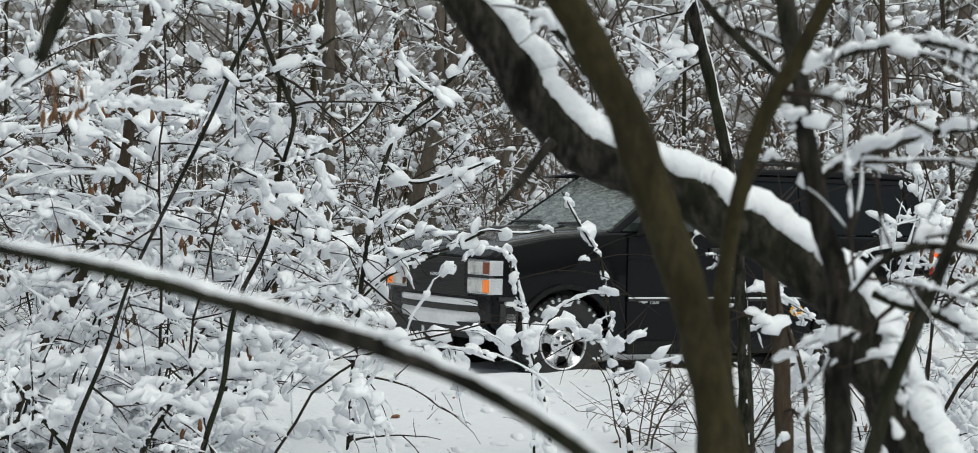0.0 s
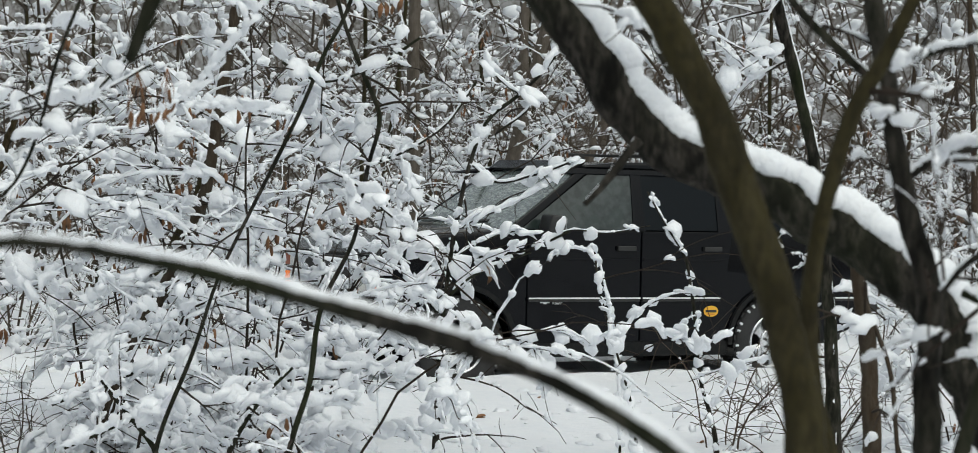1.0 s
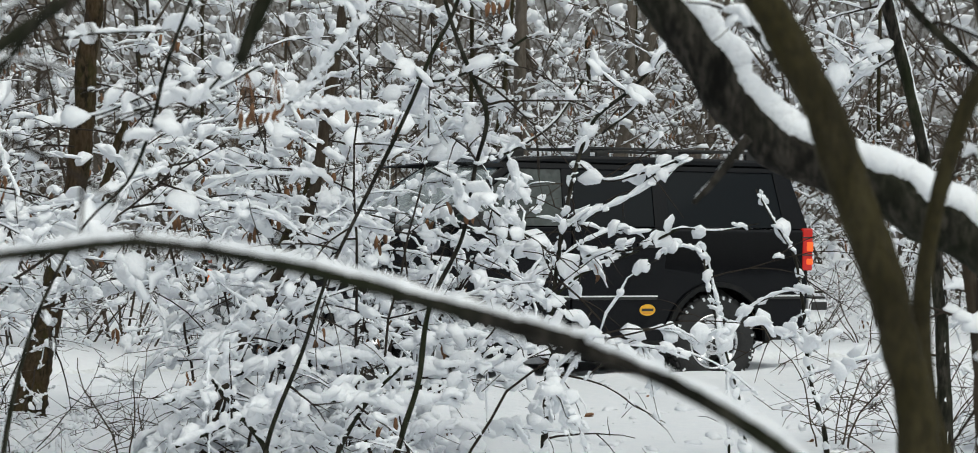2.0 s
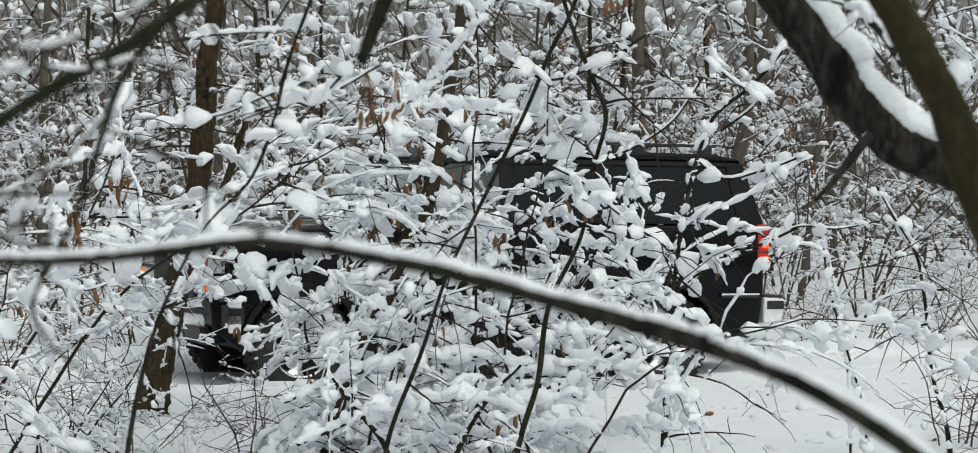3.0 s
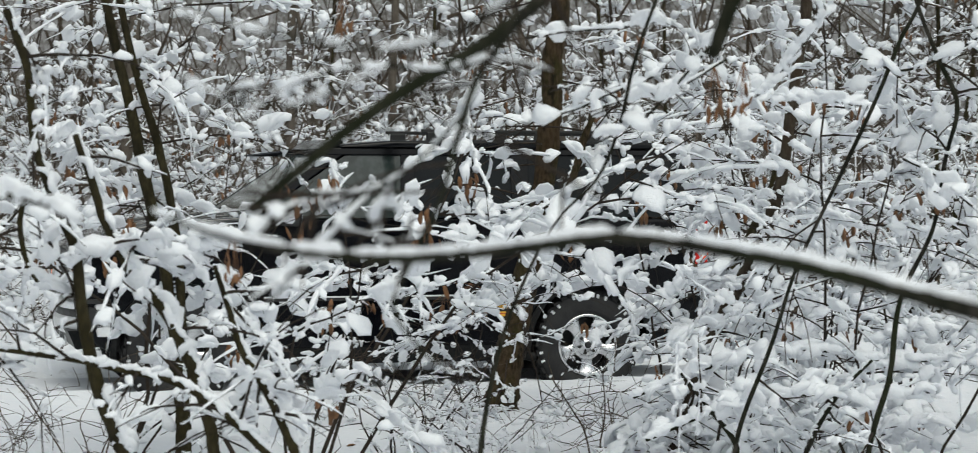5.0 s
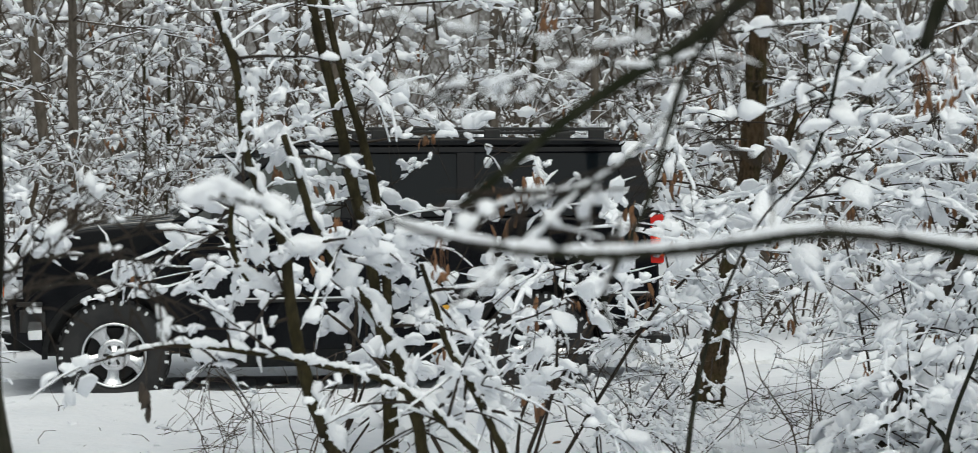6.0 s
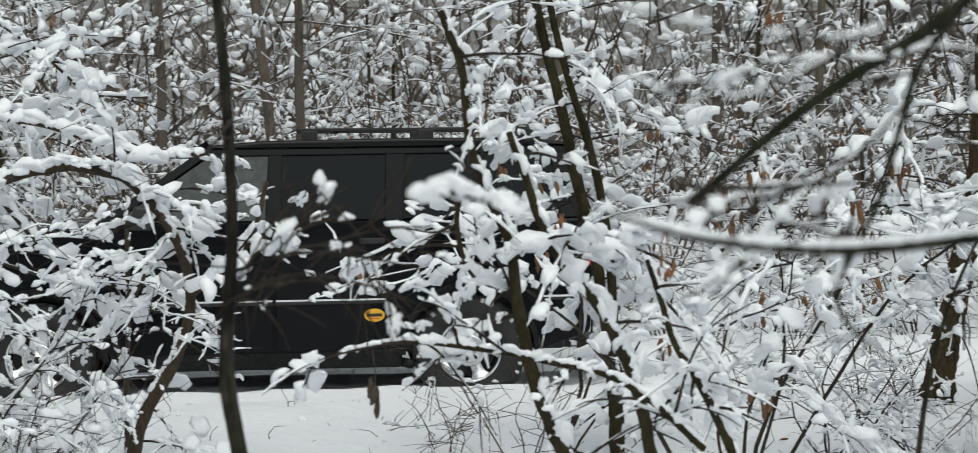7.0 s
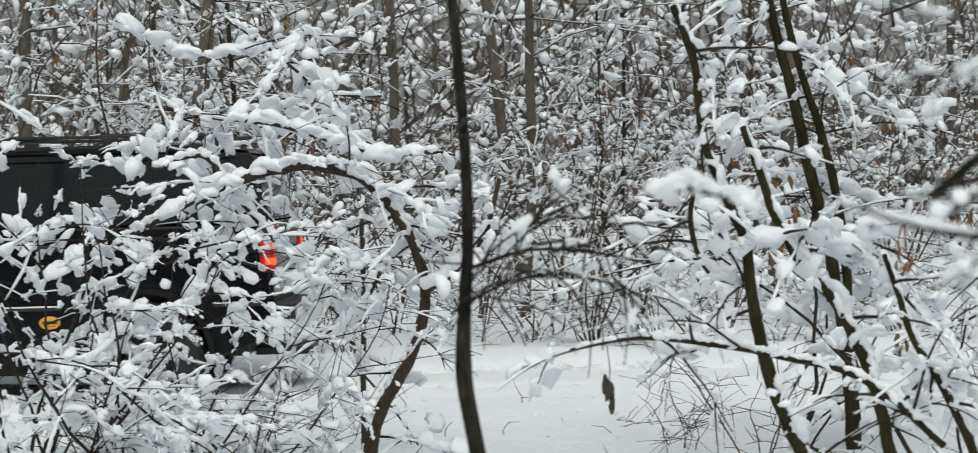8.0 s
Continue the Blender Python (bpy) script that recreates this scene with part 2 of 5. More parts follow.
def spline(pts, n):
    """A smooth line of n points through the given ones."""
    p = np.asarray(pts, float)
    u = np.concatenate([[0], np.cumsum(np.linalg.norm(np.diff(p[:, :3], axis=0), axis=1) + 1e-6)])
    m = np.gradient(p, u, axis=0)
    s = np.linspace(0, u[-1], n)
    i = np.clip(np.searchsorted(u, s, side="right") - 1, 0, len(p) - 2)
    h = (u[i + 1] - u[i])[:, None]
    t = ((s - u[i])[:, None]) / h
    return ((2 * t ** 3 - 3 * t * t + 1) * p[i] + (t ** 3 - 2 * t * t + t) * h * m[i]
            + (3 * t * t - 2 * t ** 3) * p[i + 1] + (t ** 3 - t * t) * h * m[i + 1])


def hang(name, me, parent, label="", kind=""):
    ob = new(name, me)
    ob.parent = parent
    return tagged(ob, label, kind=kind)


def part(name, bm, mat, parent, label="", smooth=False):
    me = bpy.data.meshes.new(name)
    bm.normal_update()
    bm.to_mesh(me)
    bm.free()
    me.materials.append(mat)
    if smooth:
        for q in me.polygons:
            q.use_smooth = True
    return hang(name, me, parent, label)


def laden(soup_snow, pts, rad, rng, load, ball_kind, full=0.8):
    """Clumps of snow sitting along a twig."""
    seg = np.linalg.norm(np.diff(pts, axis=0), axis=1)
    length = seg.sum()
    if full > 0.3 and length > 0.1 and rng.random() < 0.75:
        # a line of snow along the twig, broken off somewhere
        n = len(pts)
        a = int(rng.integers(0, 2))
        b = max(a + 3, n - int(rng.integers(0, 2)))
        rr = rng.uniform(0.006, 0.013) * load * rng.uniform(0.5, 1.4, b - a if b <= n else n - a)
        rr[0] *= 0.4
        rr[-1] *= 0.4
        line = pts[a:b] + np.array([0, 0, 1.0]) * (rr[:, None] * 0.55 + rad * 0.5)
        if ball_kind is BALL_FAR:
            line, rr = line[::2], rr[::2]
        if len(line) > 1:
            soup_snow.tube(line, rr, 3 if ball_kind is BALL_FAR else 5)
    s = rng.uniform(0, 0.08)
    cum = np.concatenate([[0], np.cumsum(seg)])
    while s < length:
        if rng.random() < full:
            L = (0.026 + 0.085 * rng.random() ** 1.6) * load * (1.4 if rng.random() < 0.10 else 1.0)
            L = min(L, 0.105)
            i = min(np.searchsorted(cum, s) - 1, len(seg) - 1) if s > 0 else 0
            i = max(i, 0)
            d = pts[i + 1] - pts[i]
            c = pts[i] + d * ((s - cum[i]) / (seg[i] + 1e-9))
            u = d / (np.linalg.norm(d) + 1e-9)
            side = np.cross([0, 0, 1.0], u)
            side = side / (np.linalg.norm(side) + 1e-9)
            roll = rng.normal() * 0.6
            flat = side * math.cos(roll) + np.array([0, 0, math.sin(roll)])
            if abs(u[2]) > 0.85:
                L *= 0.7
            lobes = 1 if ball_kind is BALL_FAR else int(rng.integers(1, 4))
            for k in range(lobes):
                R = L * (rng.uniform(0.7, 1.0) if lobes == 1 else rng.uniform(0.55, 0.95))
                o = u * rng.uniform(-0.75, 0.75) * L + flat * rng.normal() * 0.38 * L
                soup_snow.plate(c + o + np.array([0, 0, R * 0.15 + rad]), u + rng.normal(size=3) * 0.4, (R * rng.uniform(0.75, 1.25), R * rng.uniform(0.5, 0.95), R * rng.uniform(0.16, 0.34)), rng,
                                6 if ball_kind is BALL_FAR else 9 if ball_kind is BALL_MID else 12, roll + rng.normal() * 0.45)
            s += L * rng.uniform(0.9, 1.9)
        else:
            s += rng.uniform(0.04, 0.16)


def wander(start, way, length, n, rng, droop=0.0, wobble=0.25):
    pts = [np.asarray(start, float)]
    d = np.asarray(way, float) / np.linalg.norm(way)
    for i in range(n):
        d = d + rng.normal(size=3) * wobble * np.array([1, 1, 0.7]) / math.sqrt(n) + np.array([0, 0, -droop / n])
        d /= np.linalg.norm(d)
        pts.append(pts[-1] + d * length / n)
    return np.array(pts)


# ---- ground and road ----
ROAD_X, ROAD_Y = 0.623, 20.298


def road_heading(s):
    """The track's turn from the camera's left, in radians: nearly straight."""
    return radians(31.6) - 0.0004 * np.clip(s, -20, 20)


LINE_S = np.linspace(-70, 60, 1301)
LINE_H = road_heading(LINE_S)
LINE_X = np.concatenate([[0], np.cumsum(-(np.cos(LINE_H[1:]) + np.cos(LINE_H[:-1])) / 2 * 0.1)])
LINE_Y = np.concatenate([[0], np.cumsum(-(np.sin(LINE_H[1:]) + np.sin(LINE_H[:-1])) / 2 * 0.1)])
LINE_X += ROAD_X - np.interp(0, LINE_S, LINE_X)
LINE_Y += ROAD_Y - np.interp(0, LINE_S, LINE_Y)


def road(s, side=0.0):
    """A place on the line of the near wheels, s metres along; side: metres beyond it, away from the camera. And the heading."""
    x, y, h = np.interp(s, LINE_S, LINE_X), np.interp(s, LINE_S, LINE_Y), float(road_heading(s))
    return x - math.sin(h) * side, y + math.cos(h) * side, h


def road_side(x, y):
    """Metres beyond the near wheels' line, for many points at once."""
    x, y = np.atleast_1d(x).astype(float), np.atleast_1d(y).astype(float)
    out = np.empty(len(x))
    for k in range(0, len(x), 4000):
        xs, ys = x[k:k + 4000], y[k:k + 4000]
        i = ((xs[:, None] - LINE_X[None, ::10]) ** 2 + (ys[:, None] - LINE_Y[None, ::10]) ** 2).argmin(1) * 10
        out[k:k + 4000] = -(xs - LINE_X[i]) * np.sin(LINE_H[i]) + (ys - LINE_Y[i]) * np.cos(LINE_H[i])
    return out


def waves(x, y):
    return (0.035 * np.sin(0.9 * x + 1.3) * np.sin(0.7 * y + 0.4) + 0.018 * np.sin(2.6 * x - 1.1 * y) + 0.012 * np.sin(4.3 * y + 3.1 * x + 2)
            + 0.010 * np.sin(9.1 * x + 2.2 * y) * np.sin(7.3 * y) + 0.006 * np.sin(17 * x + 3 * y) * np.sin(13 * y + 2 * x))


def ground_height(x, y):
    x, y = np.atleast_1d(x).astype(float), np.atleast_1d(y).astype(float)
    d = road_side(x, y)
    z = waves(x, y)
    lane = 1 / (1 + np.exp(np.clip((np.abs(d - 0.8) - 1.7) * 5, -50, 50)))
    z = z * (1 - 0.8 * lane) - 0.02 * lane
    for centre in (0.16, 1.70):
        z = z - 0.10 * np.exp(-(((d - centre) / 0.24) ** 4)) * (1 + 0.15 * np.sin(3.7 * x + 5 * y))
    z = z + 0.05 * np.exp(-(((d + 0.42) / 0.22) ** 2)) * (1 + 0.4 * np.sin(2.9 * x + 1.7 * y) * np.sin(5.3 * x))
    z = z + 0.06 * np.exp(-(((d - 2.5) / 0.5) ** 2)) * (1 + 0.4 * np.sin(2.3 * x + 1.1 * y))
    return z


def sheet(name):
    """The ground: one sheet, fine near the road and coarse towards the horizon."""
    far = np.concatenate([-np.geomspace(400, 26, 16), np.linspace(-25, 14, 270), np.geomspace(15, 400, 16)])
    deep = np.concatenate([[-60, -20, -5], np.linspace(5, 30, 210), np.geomspace(31, 500, 24)])
    gx, gy = np.meshgrid(far, deep)
    nx, ny = len(far), len(deep)
    gx, gy = gx.ravel(), gy.ravel()
    z = ground_height(gx, gy)
    i, j = np.meshgrid(np.arange(ny - 1), np.arange(nx - 1), indexing="ij")
    a = (i * nx + j).ravel()
    s = Soup()
    s.add(np.stack([gx, gy, z], 1), np.concatenate([np.stack([a, a + 1, a + nx + 1], 1), np.stack([a, a + nx + 1, a + nx], 1)]))
    me = s.mesh(name, SNOW_GROUND)
    me.materials.append(SNOW_WORN)
    c = np.concatenate([np.stack([a, a + 1, a + nx + 1], 1), np.stack([a, a + nx + 1, a + nx], 1)])
    mx, my = gx[c].mean(1), gy[c].mean(1)
    d = road_side(mx, my)
    rut = (np.abs(d - 0.16) < 0.25) | (np.abs(d - 1.70) < 0.25)
    me.polygons.foreach_set("material_index", rut.astype(np.int32))
    return me


tagged(new("ground", sheet("ground")), "forest floor and track under fresh lumpy snow with two wheel ruts", "ground", kind="structure")


def far_wall():
    s = Soup()
    a = np.linspace(radians(-60), radians(100), 60)
    low = np.stack([-70 * np.sin(a), 70 * np.cos(a), np.full(60, -1.0)], 1)
    high = low + np.array([0, 0, 16.0])
    k = np.arange(59)
    s.add(np.concatenate([low, high]), np.concatenate([np.stack([k + 1, k, 60 + k], 1), np.stack([k + 1, 60 + k, 61 + k], 1)]))
    return s.mesh("backdrop", FAR_WOOD)


tagged(new("backdrop", far_wall()), "grey snowy wood in the far distance", "distant wood", kind="structure")


# ---- the trees and branches near the camera ----
RNG = np.random.default_rng(7)


def plant(name, label, category, bark):
    ob = new(name)
    ob.empty_display_size = 0.1
    tagged(ob, label, category)
    PLANTS[ob] = bark
    return ob


PLANTS = {}


def ridge(load, c, base, snow):
    """Snow lying along a limb in runs with ragged ends, and lumps on it."""
    fine = spline(c, len(c) * 3)
    n = len(fine)
    d = np.gradient(fine[:, :3], axis=0)
    d /= np.linalg.norm(d, axis=1)[:, None] + 1e-9
    up = np.array([0, 0, 1.0]) - d * d[:, 2:3]
    flat = np.linalg.norm(up, axis=1)
    up /= flat[:, None] + 1e-9
    small = fine[:, 3].mean() < 0.03
    i = 0
    while i < n - 3:
        run = int(RNG.integers(5, 26)) if small else n
        j = min(n, i + run)
        if j - i > 3 and (not small or flat[i:j].mean() > 0.3) and (flat[i:j].mean() > 0.5 or snow >= 0.6 or RNG.random() < 0.35):
            r = fine[i:j, 3]
            u = np.linspace(0, 1, j - i)
            end = np.minimum(1, np.minimum(u, 1 - u) * (5 if small else 40) + 0.35)
            k = 7 if small else max(7, run // 5)
            w = np.interp(u, np.linspace(0, 1, k), RNG.uniform(0.75, 1.25, k) if small else RNG.uniform(0.9, 1.1, k))
            rr = snow * ((0.5 if small else 0.62) * r + (0.007 if small else 0.0)) * end * w * np.clip(flat[i:j] * (1.25 if small else 2.4), 0.35 if small else 0.05, 1)
            line = fine[i:j, :3] + up[i:j] * (r * 0.8 + rr * 0.3)[:, None] - base
            load.tube(line, rr, 9 if small else 16, 0.15 if small else 0.04, RNG)
            if r.mean() < 0.03 and snow >= 0.6:
                for k in range(0, j - i, 3):
                    if RNG.random() < 0.5:
                        q = (rr[k] + 0.004) * RNG.uniform(1.3, 2.3)
                        load.plate(line[k] + RNG.normal(size=3) * rr[k] * 0.5, d[i + k] + RNG.normal(size=3) * 0.3, (q * 1.6, q, q * 0.5), RNG, 9, RNG.normal() * 0.6)
        i = j - 2 + (int(RNG.integers(0, 3)) if snow > 0.5 else int(RNG.integers(2, 14)))


def limb(thing, name, pts, snow=0.0, twigs=0, bark=None, plates=0.0):
    """A tapering limb through a few points (x, y, z, radius), with snow lying along it and side twigs."""
    p = np.asarray(pts, float)
    if thing.location.length == 0:
        foot = p[p[:, 2].argmin()]
        thing.location = (foot[0], foot[1], 0.0)
    base = np.array(thing.location)
    big = p[:, 3].max() > 0.03
    n = max(14, (16 if big else 7) * len(p))
    c = spline(p, n)
    knots = np.linspace(0, n - 1, max(4, n // 4))
    for k in range(3):
        c[:, k] += np.interp(np.arange(n), knots, RNG.normal(size=len(knots))) * c[:, 3] * 0.09
    c[:, 3] *= 1 + np.interp(np.arange(n), knots, RNG.normal(size=len(knots))) * 0.05
    near = np.linalg.norm(c[n // 2, :2]) < 4.6
    s = Soup()
    s.tube(c[:, :3] - base, c[:, 3], 30 if big else 8, 0.035 if big else 0.02, RNG)
    hang(name, s.mesh(name, bark or PLANTS[thing]), thing)
    load, twig = Soup(), Soup()
    lumpy = BALL_NEAR if near else BALL_MID
    if snow:
        ridge(load, c, base, snow)
    if plates:
        laden(load, c[::2, :3] - base, c[:, 3].mean(), RNG, plates * 1.15, lumpy, 0.9)
    for _ in range(twigs):
        i = RNG.integers(1, n - 2)
        d = c[i + 1, :3] - c[i, :3]
        d = d / (np.linalg.norm(d) + 1e-9)
        scale = np.linalg.norm(c[i, :3]) / 13
        way = RNG.normal(size=3) * np.array([1, 1, 0.5]) + d * 0.4 + np.array([0, 0, 0.25])
        length = RNG.uniform(0.35, 1.0) * max(scale, 0.3)
        t = wander(c[i, :3] - base, way, length, 7, RNG, 0.5)
        r0 = min(0.007, c[i, 3] * 0.6)
        twig.tube(t, np.linspace(r0, 0.002, 8), 5)
        laden(load, t[1:], 0.004, RNG, 1.0 * max(scale, 0.25), lumpy, 0.6 if snow > 0.3 else 0.12)
        for _ in range(2):
            k = RNG.integers(2, 6)
            u = wander(t[k], RNG.normal(size=3) * 0.7 + (t[k + 1] - t[k]) / length * 6, length * 0.5, 5, RNG, 0.4)
            twig.tube(u, np.linspace(0.004, 0.0015, 6), 4)
            laden(load, u, 0.003, RNG, 0.85 * max(scale, 0.25), lumpy, 0.5 if snow > 0.3 else 0.1)
    if twig.n:
        hang("twig_spray", twig.mesh("twig_spray", TWIG), thing, kind="stuff")
    if load.n:
        hang("snow", load.mesh("snow", SNOW), thing, "clinging white snow", kind="stuff")


arched = plant("fallen_branch", "dark arched branch with a ridge of wet snow", "branch", BARK_DARK)
limb(arched, "branch_tip", [(-0.113, 2.690, 1.399, 0.0090), (-0.322, 2.677, 1.449, 0.0080), (-0.493, 2.653, 1.487, 0.0073), (-0.616, 2.628, 1.500, 0.0070), (-0.730, 2.598, 1.486, 0.0066), (-0.843, 2.563, 1.477, 0.0059), (-0.940, 2.529, 1.484, 0.0052), (-1.029, 2.494, 1.503, 0.0038), (-1.097, 2.465, 1.529, 0.0017)], snow=0.52, twigs=0)
limb(arched, "branch", [(-0.533, 2.644, 1.493, 0.0073), (-0.400, 2.667, 1.470, 0.0080), (-0.284, 2.681, 1.439, 0.0090), (-0.166, 2.689, 1.407, 0.0094), (-0.054, 2.692, 1.371, 0.0094), (0.037, 2.688, 1.329, 0.0097), (0.121, 2.680, 1.275, 0.0104), (0.212, 2.661, 1.180, 0.0115), (0.282, 2.614, 0.972, 0.0125), (0.444, 2.503, -0.050, 0.0156)], snow=0.52, twigs=0)
young = plant("young_tree", "slender young tree with smooth olive-brown bark", "tree", BARK_OLIVE)
limb(young, "trunk", [(0.017, 4.224, 2.368, 0.0281), (0.125, 4.284, 1.914, 0.0320), (0.189, 4.289, 1.810, 0.0331), (0.251, 4.291, 1.689, 0.0343), (0.299, 4.289, 1.561, 0.0354), (0.341, 4.284, 1.444, 0.0354), (0.380, 4.275, 1.317, 0.0359), (0.407, 4.263, 1.196, 0.0365), (0.427, 4.248, 1.075, 0.0382), (0.515, 4.183, -0.050, 0.0477)], snow=0, twigs=0)
limb(young, "limb", [(-0.193, 3.334, 2.193, 0.0203), (-0.619, 3.318, 1.973, 0.0132), (-0.843, 3.283, 1.830, 0.0101), (-0.963, 3.256, 1.744, 0.0093), (-1.047, 3.232, 1.691, 0.0084), (-1.130, 3.206, 1.631, 0.0079), (-1.196, 3.182, 1.573, 0.0075), (-1.256, 3.158, 1.521, 0.0079)], snow=0.1, twigs=7, bark=BARK_DARK)
limb(young, "hanging_branch", [(-0.833, 3.081, 1.788, 0.0054), (-0.902, 3.067, 1.688, 0.0050), (-0.922, 3.063, 1.622, 0.0046), (-0.951, 3.054, 1.520, 0.0037), (-0.978, 3.044, 1.462, 0.0033), (-1.003, 3.033, 1.395, 0.0029), (-0.973, 3.039, 1.343, 0.0021), (-0.930, 3.049, 1.306, 0.0017)], snow=0.1, twigs=6, bark=BARK_DARK)
limb(young, "twig_branch", [(-0.882, 3.071, 1.724, 0.0029), (-0.933, 3.057, 1.709, 0.0029), (-1.014, 3.031, 1.712, 0.0025), (-1.085, 3.007, 1.705, 0.0021), (-1.147, 2.985, 1.679, 0.0017), (-1.190, 2.970, 1.643, 0.0012)], snow=0.5, twigs=3, bark=BARK_DARK)
limb(young, "twig_branch", [(-0.927, 3.113, 1.656, 0.0025), (-0.977, 3.099, 1.599, 0.0025), (-1.041, 3.078, 1.552, 0.0021), (-1.128, 3.048, 1.544, 0.0017)], snow=0.4, twigs=3, bark=BARK_DARK)
limb(young, "stub", [(-0.582, 4.005, 2.222, 0.0160), (-0.712, 4.024, 1.897, 0.0150), (-0.738, 4.024, 1.833, 0.0144), (-0.761, 4.023, 1.774, 0.0107)], snow=0.3, twigs=0, bark=BARK_DARK)
leaning = plant("leaning_tree", "thick leaning tree, dark rough bark, snow along its upper side", "tree", BARK_DARK)
limb(leaning, "trunk", [(-0.395, 5.984, 2.677, 0.0514), (-0.132, 6.073, 2.128, 0.0546), (0.025, 6.090, 1.918, 0.0570), (0.134, 6.095, 1.769, 0.0594), (0.264, 6.093, 1.668, 0.0610), (0.458, 6.082, 1.589, 0.0626), (0.651, 6.064, 1.491, 0.0634), (0.794, 6.045, 1.400, 0.0634), (0.922, 6.021, 1.272, 0.0626), (0.989, 6.001, 1.125, 0.0626), (1.056, 5.979, 1.002, 0.0650), (1.156, 5.937, 0.805, 0.0682), (1.297, 5.853, -0.050, 0.0853)], snow=1.15, twigs=0)
limb(leaning, "stub", [(0.154, 5.997, 1.699, 0.0142), (0.093, 5.999, 1.614, 0.0118), (0.024, 6.000, 1.533, 0.0071)], snow=0.2, twigs=0)
limb(leaning, "branch", [(0.236, 5.988, 1.866, 0.0126), (0.178, 5.985, 1.951, 0.0110), (0.106, 5.982, 2.019, 0.0079)], snow=0.8, twigs=2)
forked = plant("forked_sapling", "dark forked sapling with crossing stems", "tree", BARK_OLIVE)
limb(forked, "stem", [(0.677, 4.312, 2.110, 0.0115), (0.607, 4.341, 1.942, 0.0138), (0.556, 4.356, 1.827, 0.0150), (0.503, 4.367, 1.735, 0.0161), (0.467, 4.374, 1.605, 0.0161), (0.440, 4.376, 1.473, 0.0173), (0.430, 4.372, 1.335, 0.0184), (0.443, 4.361, 1.199, 0.0207), (0.471, 4.346, 1.081, 0.0230), (0.599, 4.277, -0.050, 0.0288)], snow=0.15, twigs=5)
upright = plant("upright_sapling", "dark upright sapling beside the leaning tree", "tree", BARK_DARK)
limb(upright, "stem", [(0.570, 5.012, 2.312, 0.0187), (0.613, 5.044, 2.001, 0.0201), (0.644, 5.051, 1.837, 0.0214), (0.662, 5.054, 1.712, 0.0214), (0.698, 5.051, 1.548, 0.0234), (0.746, 5.040, 1.371, 0.0254), (0.750, 5.028, 1.186, 0.0274), (0.747, 5.012, 1.010, 0.0294), (0.739, 4.964, -0.050, 0.0368)], snow=0.2, twigs=3)
limb(upright, "branch", [(0.625, 5.055, 1.811, 0.0100), (0.521, 5.062, 1.905, 0.0100), (0.432, 5.063, 1.998, 0.0087), (0.350, 5.060, 2.102, 0.0067)], snow=0.4, twigs=3)
limb(upright, "branch", [(0.681, 5.053, 1.594, 0.0094), (0.719, 5.048, 1.628, 0.0094), (0.814, 5.032, 1.672, 0.0094), (0.922, 5.012, 1.714, 0.0087), (1.059, 4.984, 1.730, 0.0074), (1.207, 4.949, 1.750, 0.0040)], snow=0.75, twigs=5)
limb(upright, "branch", [(0.612, 4.753, 1.830, 0.0082), (0.729, 4.734, 1.867, 0.0082), (0.836, 4.714, 1.886, 0.0075), (0.955, 4.693, 1.863, 0.0057), (1.085, 4.666, 1.826, 0.0031)], snow=0.6, twigs=6)
crossing = plant("bare_sapling", "bare dark sapling leaning across", "tree", BARK_DARK)
limb(crossing, "stem", [(1.058, 4.564, 1.913, 0.0086), (0.975, 4.593, 1.715, 0.0111), (0.932, 4.604, 1.600, 0.0123), (0.881, 4.613, 1.454, 0.0129), (0.834, 4.617, 1.331, 0.0135), (0.789, 4.617, 1.209, 0.0148), (0.750, 4.610, 1.069, 0.0160), (0.598, 4.585, -0.050, 0.0200)], snow=0.1, twigs=3)
limb(crossing, "branch", [(0.709, 4.641, 1.387, 0.0055), (0.773, 4.633, 1.456, 0.0074), (0.854, 4.619, 1.484, 0.0080), (0.959, 4.598, 1.472, 0.0074), (1.085, 4.568, 1.448, 0.0049)], snow=0.5, twigs=3)
limb(crossing, "branch", [(0.800, 4.930, 1.377, 0.0092), (0.850, 4.921, 1.357, 0.0098), (0.938, 4.903, 1.333, 0.0098), (1.012, 4.886, 1.294, 0.0085), (1.111, 4.860, 1.235, 0.0052)], snow=0.7, twigs=3)
brown = plant("brown_sapling", "straight brown sapling standing in snow", "tree", BARK_BROWN)
limb(brown, "stem", [(0.949, 8.547, 1.535, 0.0182), (1.005, 8.538, 1.356, 0.0227), (1.050, 8.522, 1.109, 0.0296), (1.077, 8.500, 0.841, 0.0318), (1.088, 8.471, 0.574, 0.0341), (1.099, 8.440, -0.050, 0.0426)], snow=0.2, twigs=5)
limb(brown, "stem", [(1.063, 8.523, 1.155, 0.0091), (1.140, 8.501, 0.955, 0.0091), (1.168, 8.475, 0.711, 0.0091), (1.180, 8.433, 0.380, 0.0091), (1.187, 8.408, -0.050, 0.0114)], snow=0.2, twigs=2)
snag = plant("slanting_tree", "thin slanting tree with snow on one side", "tree", BARK_DARK)
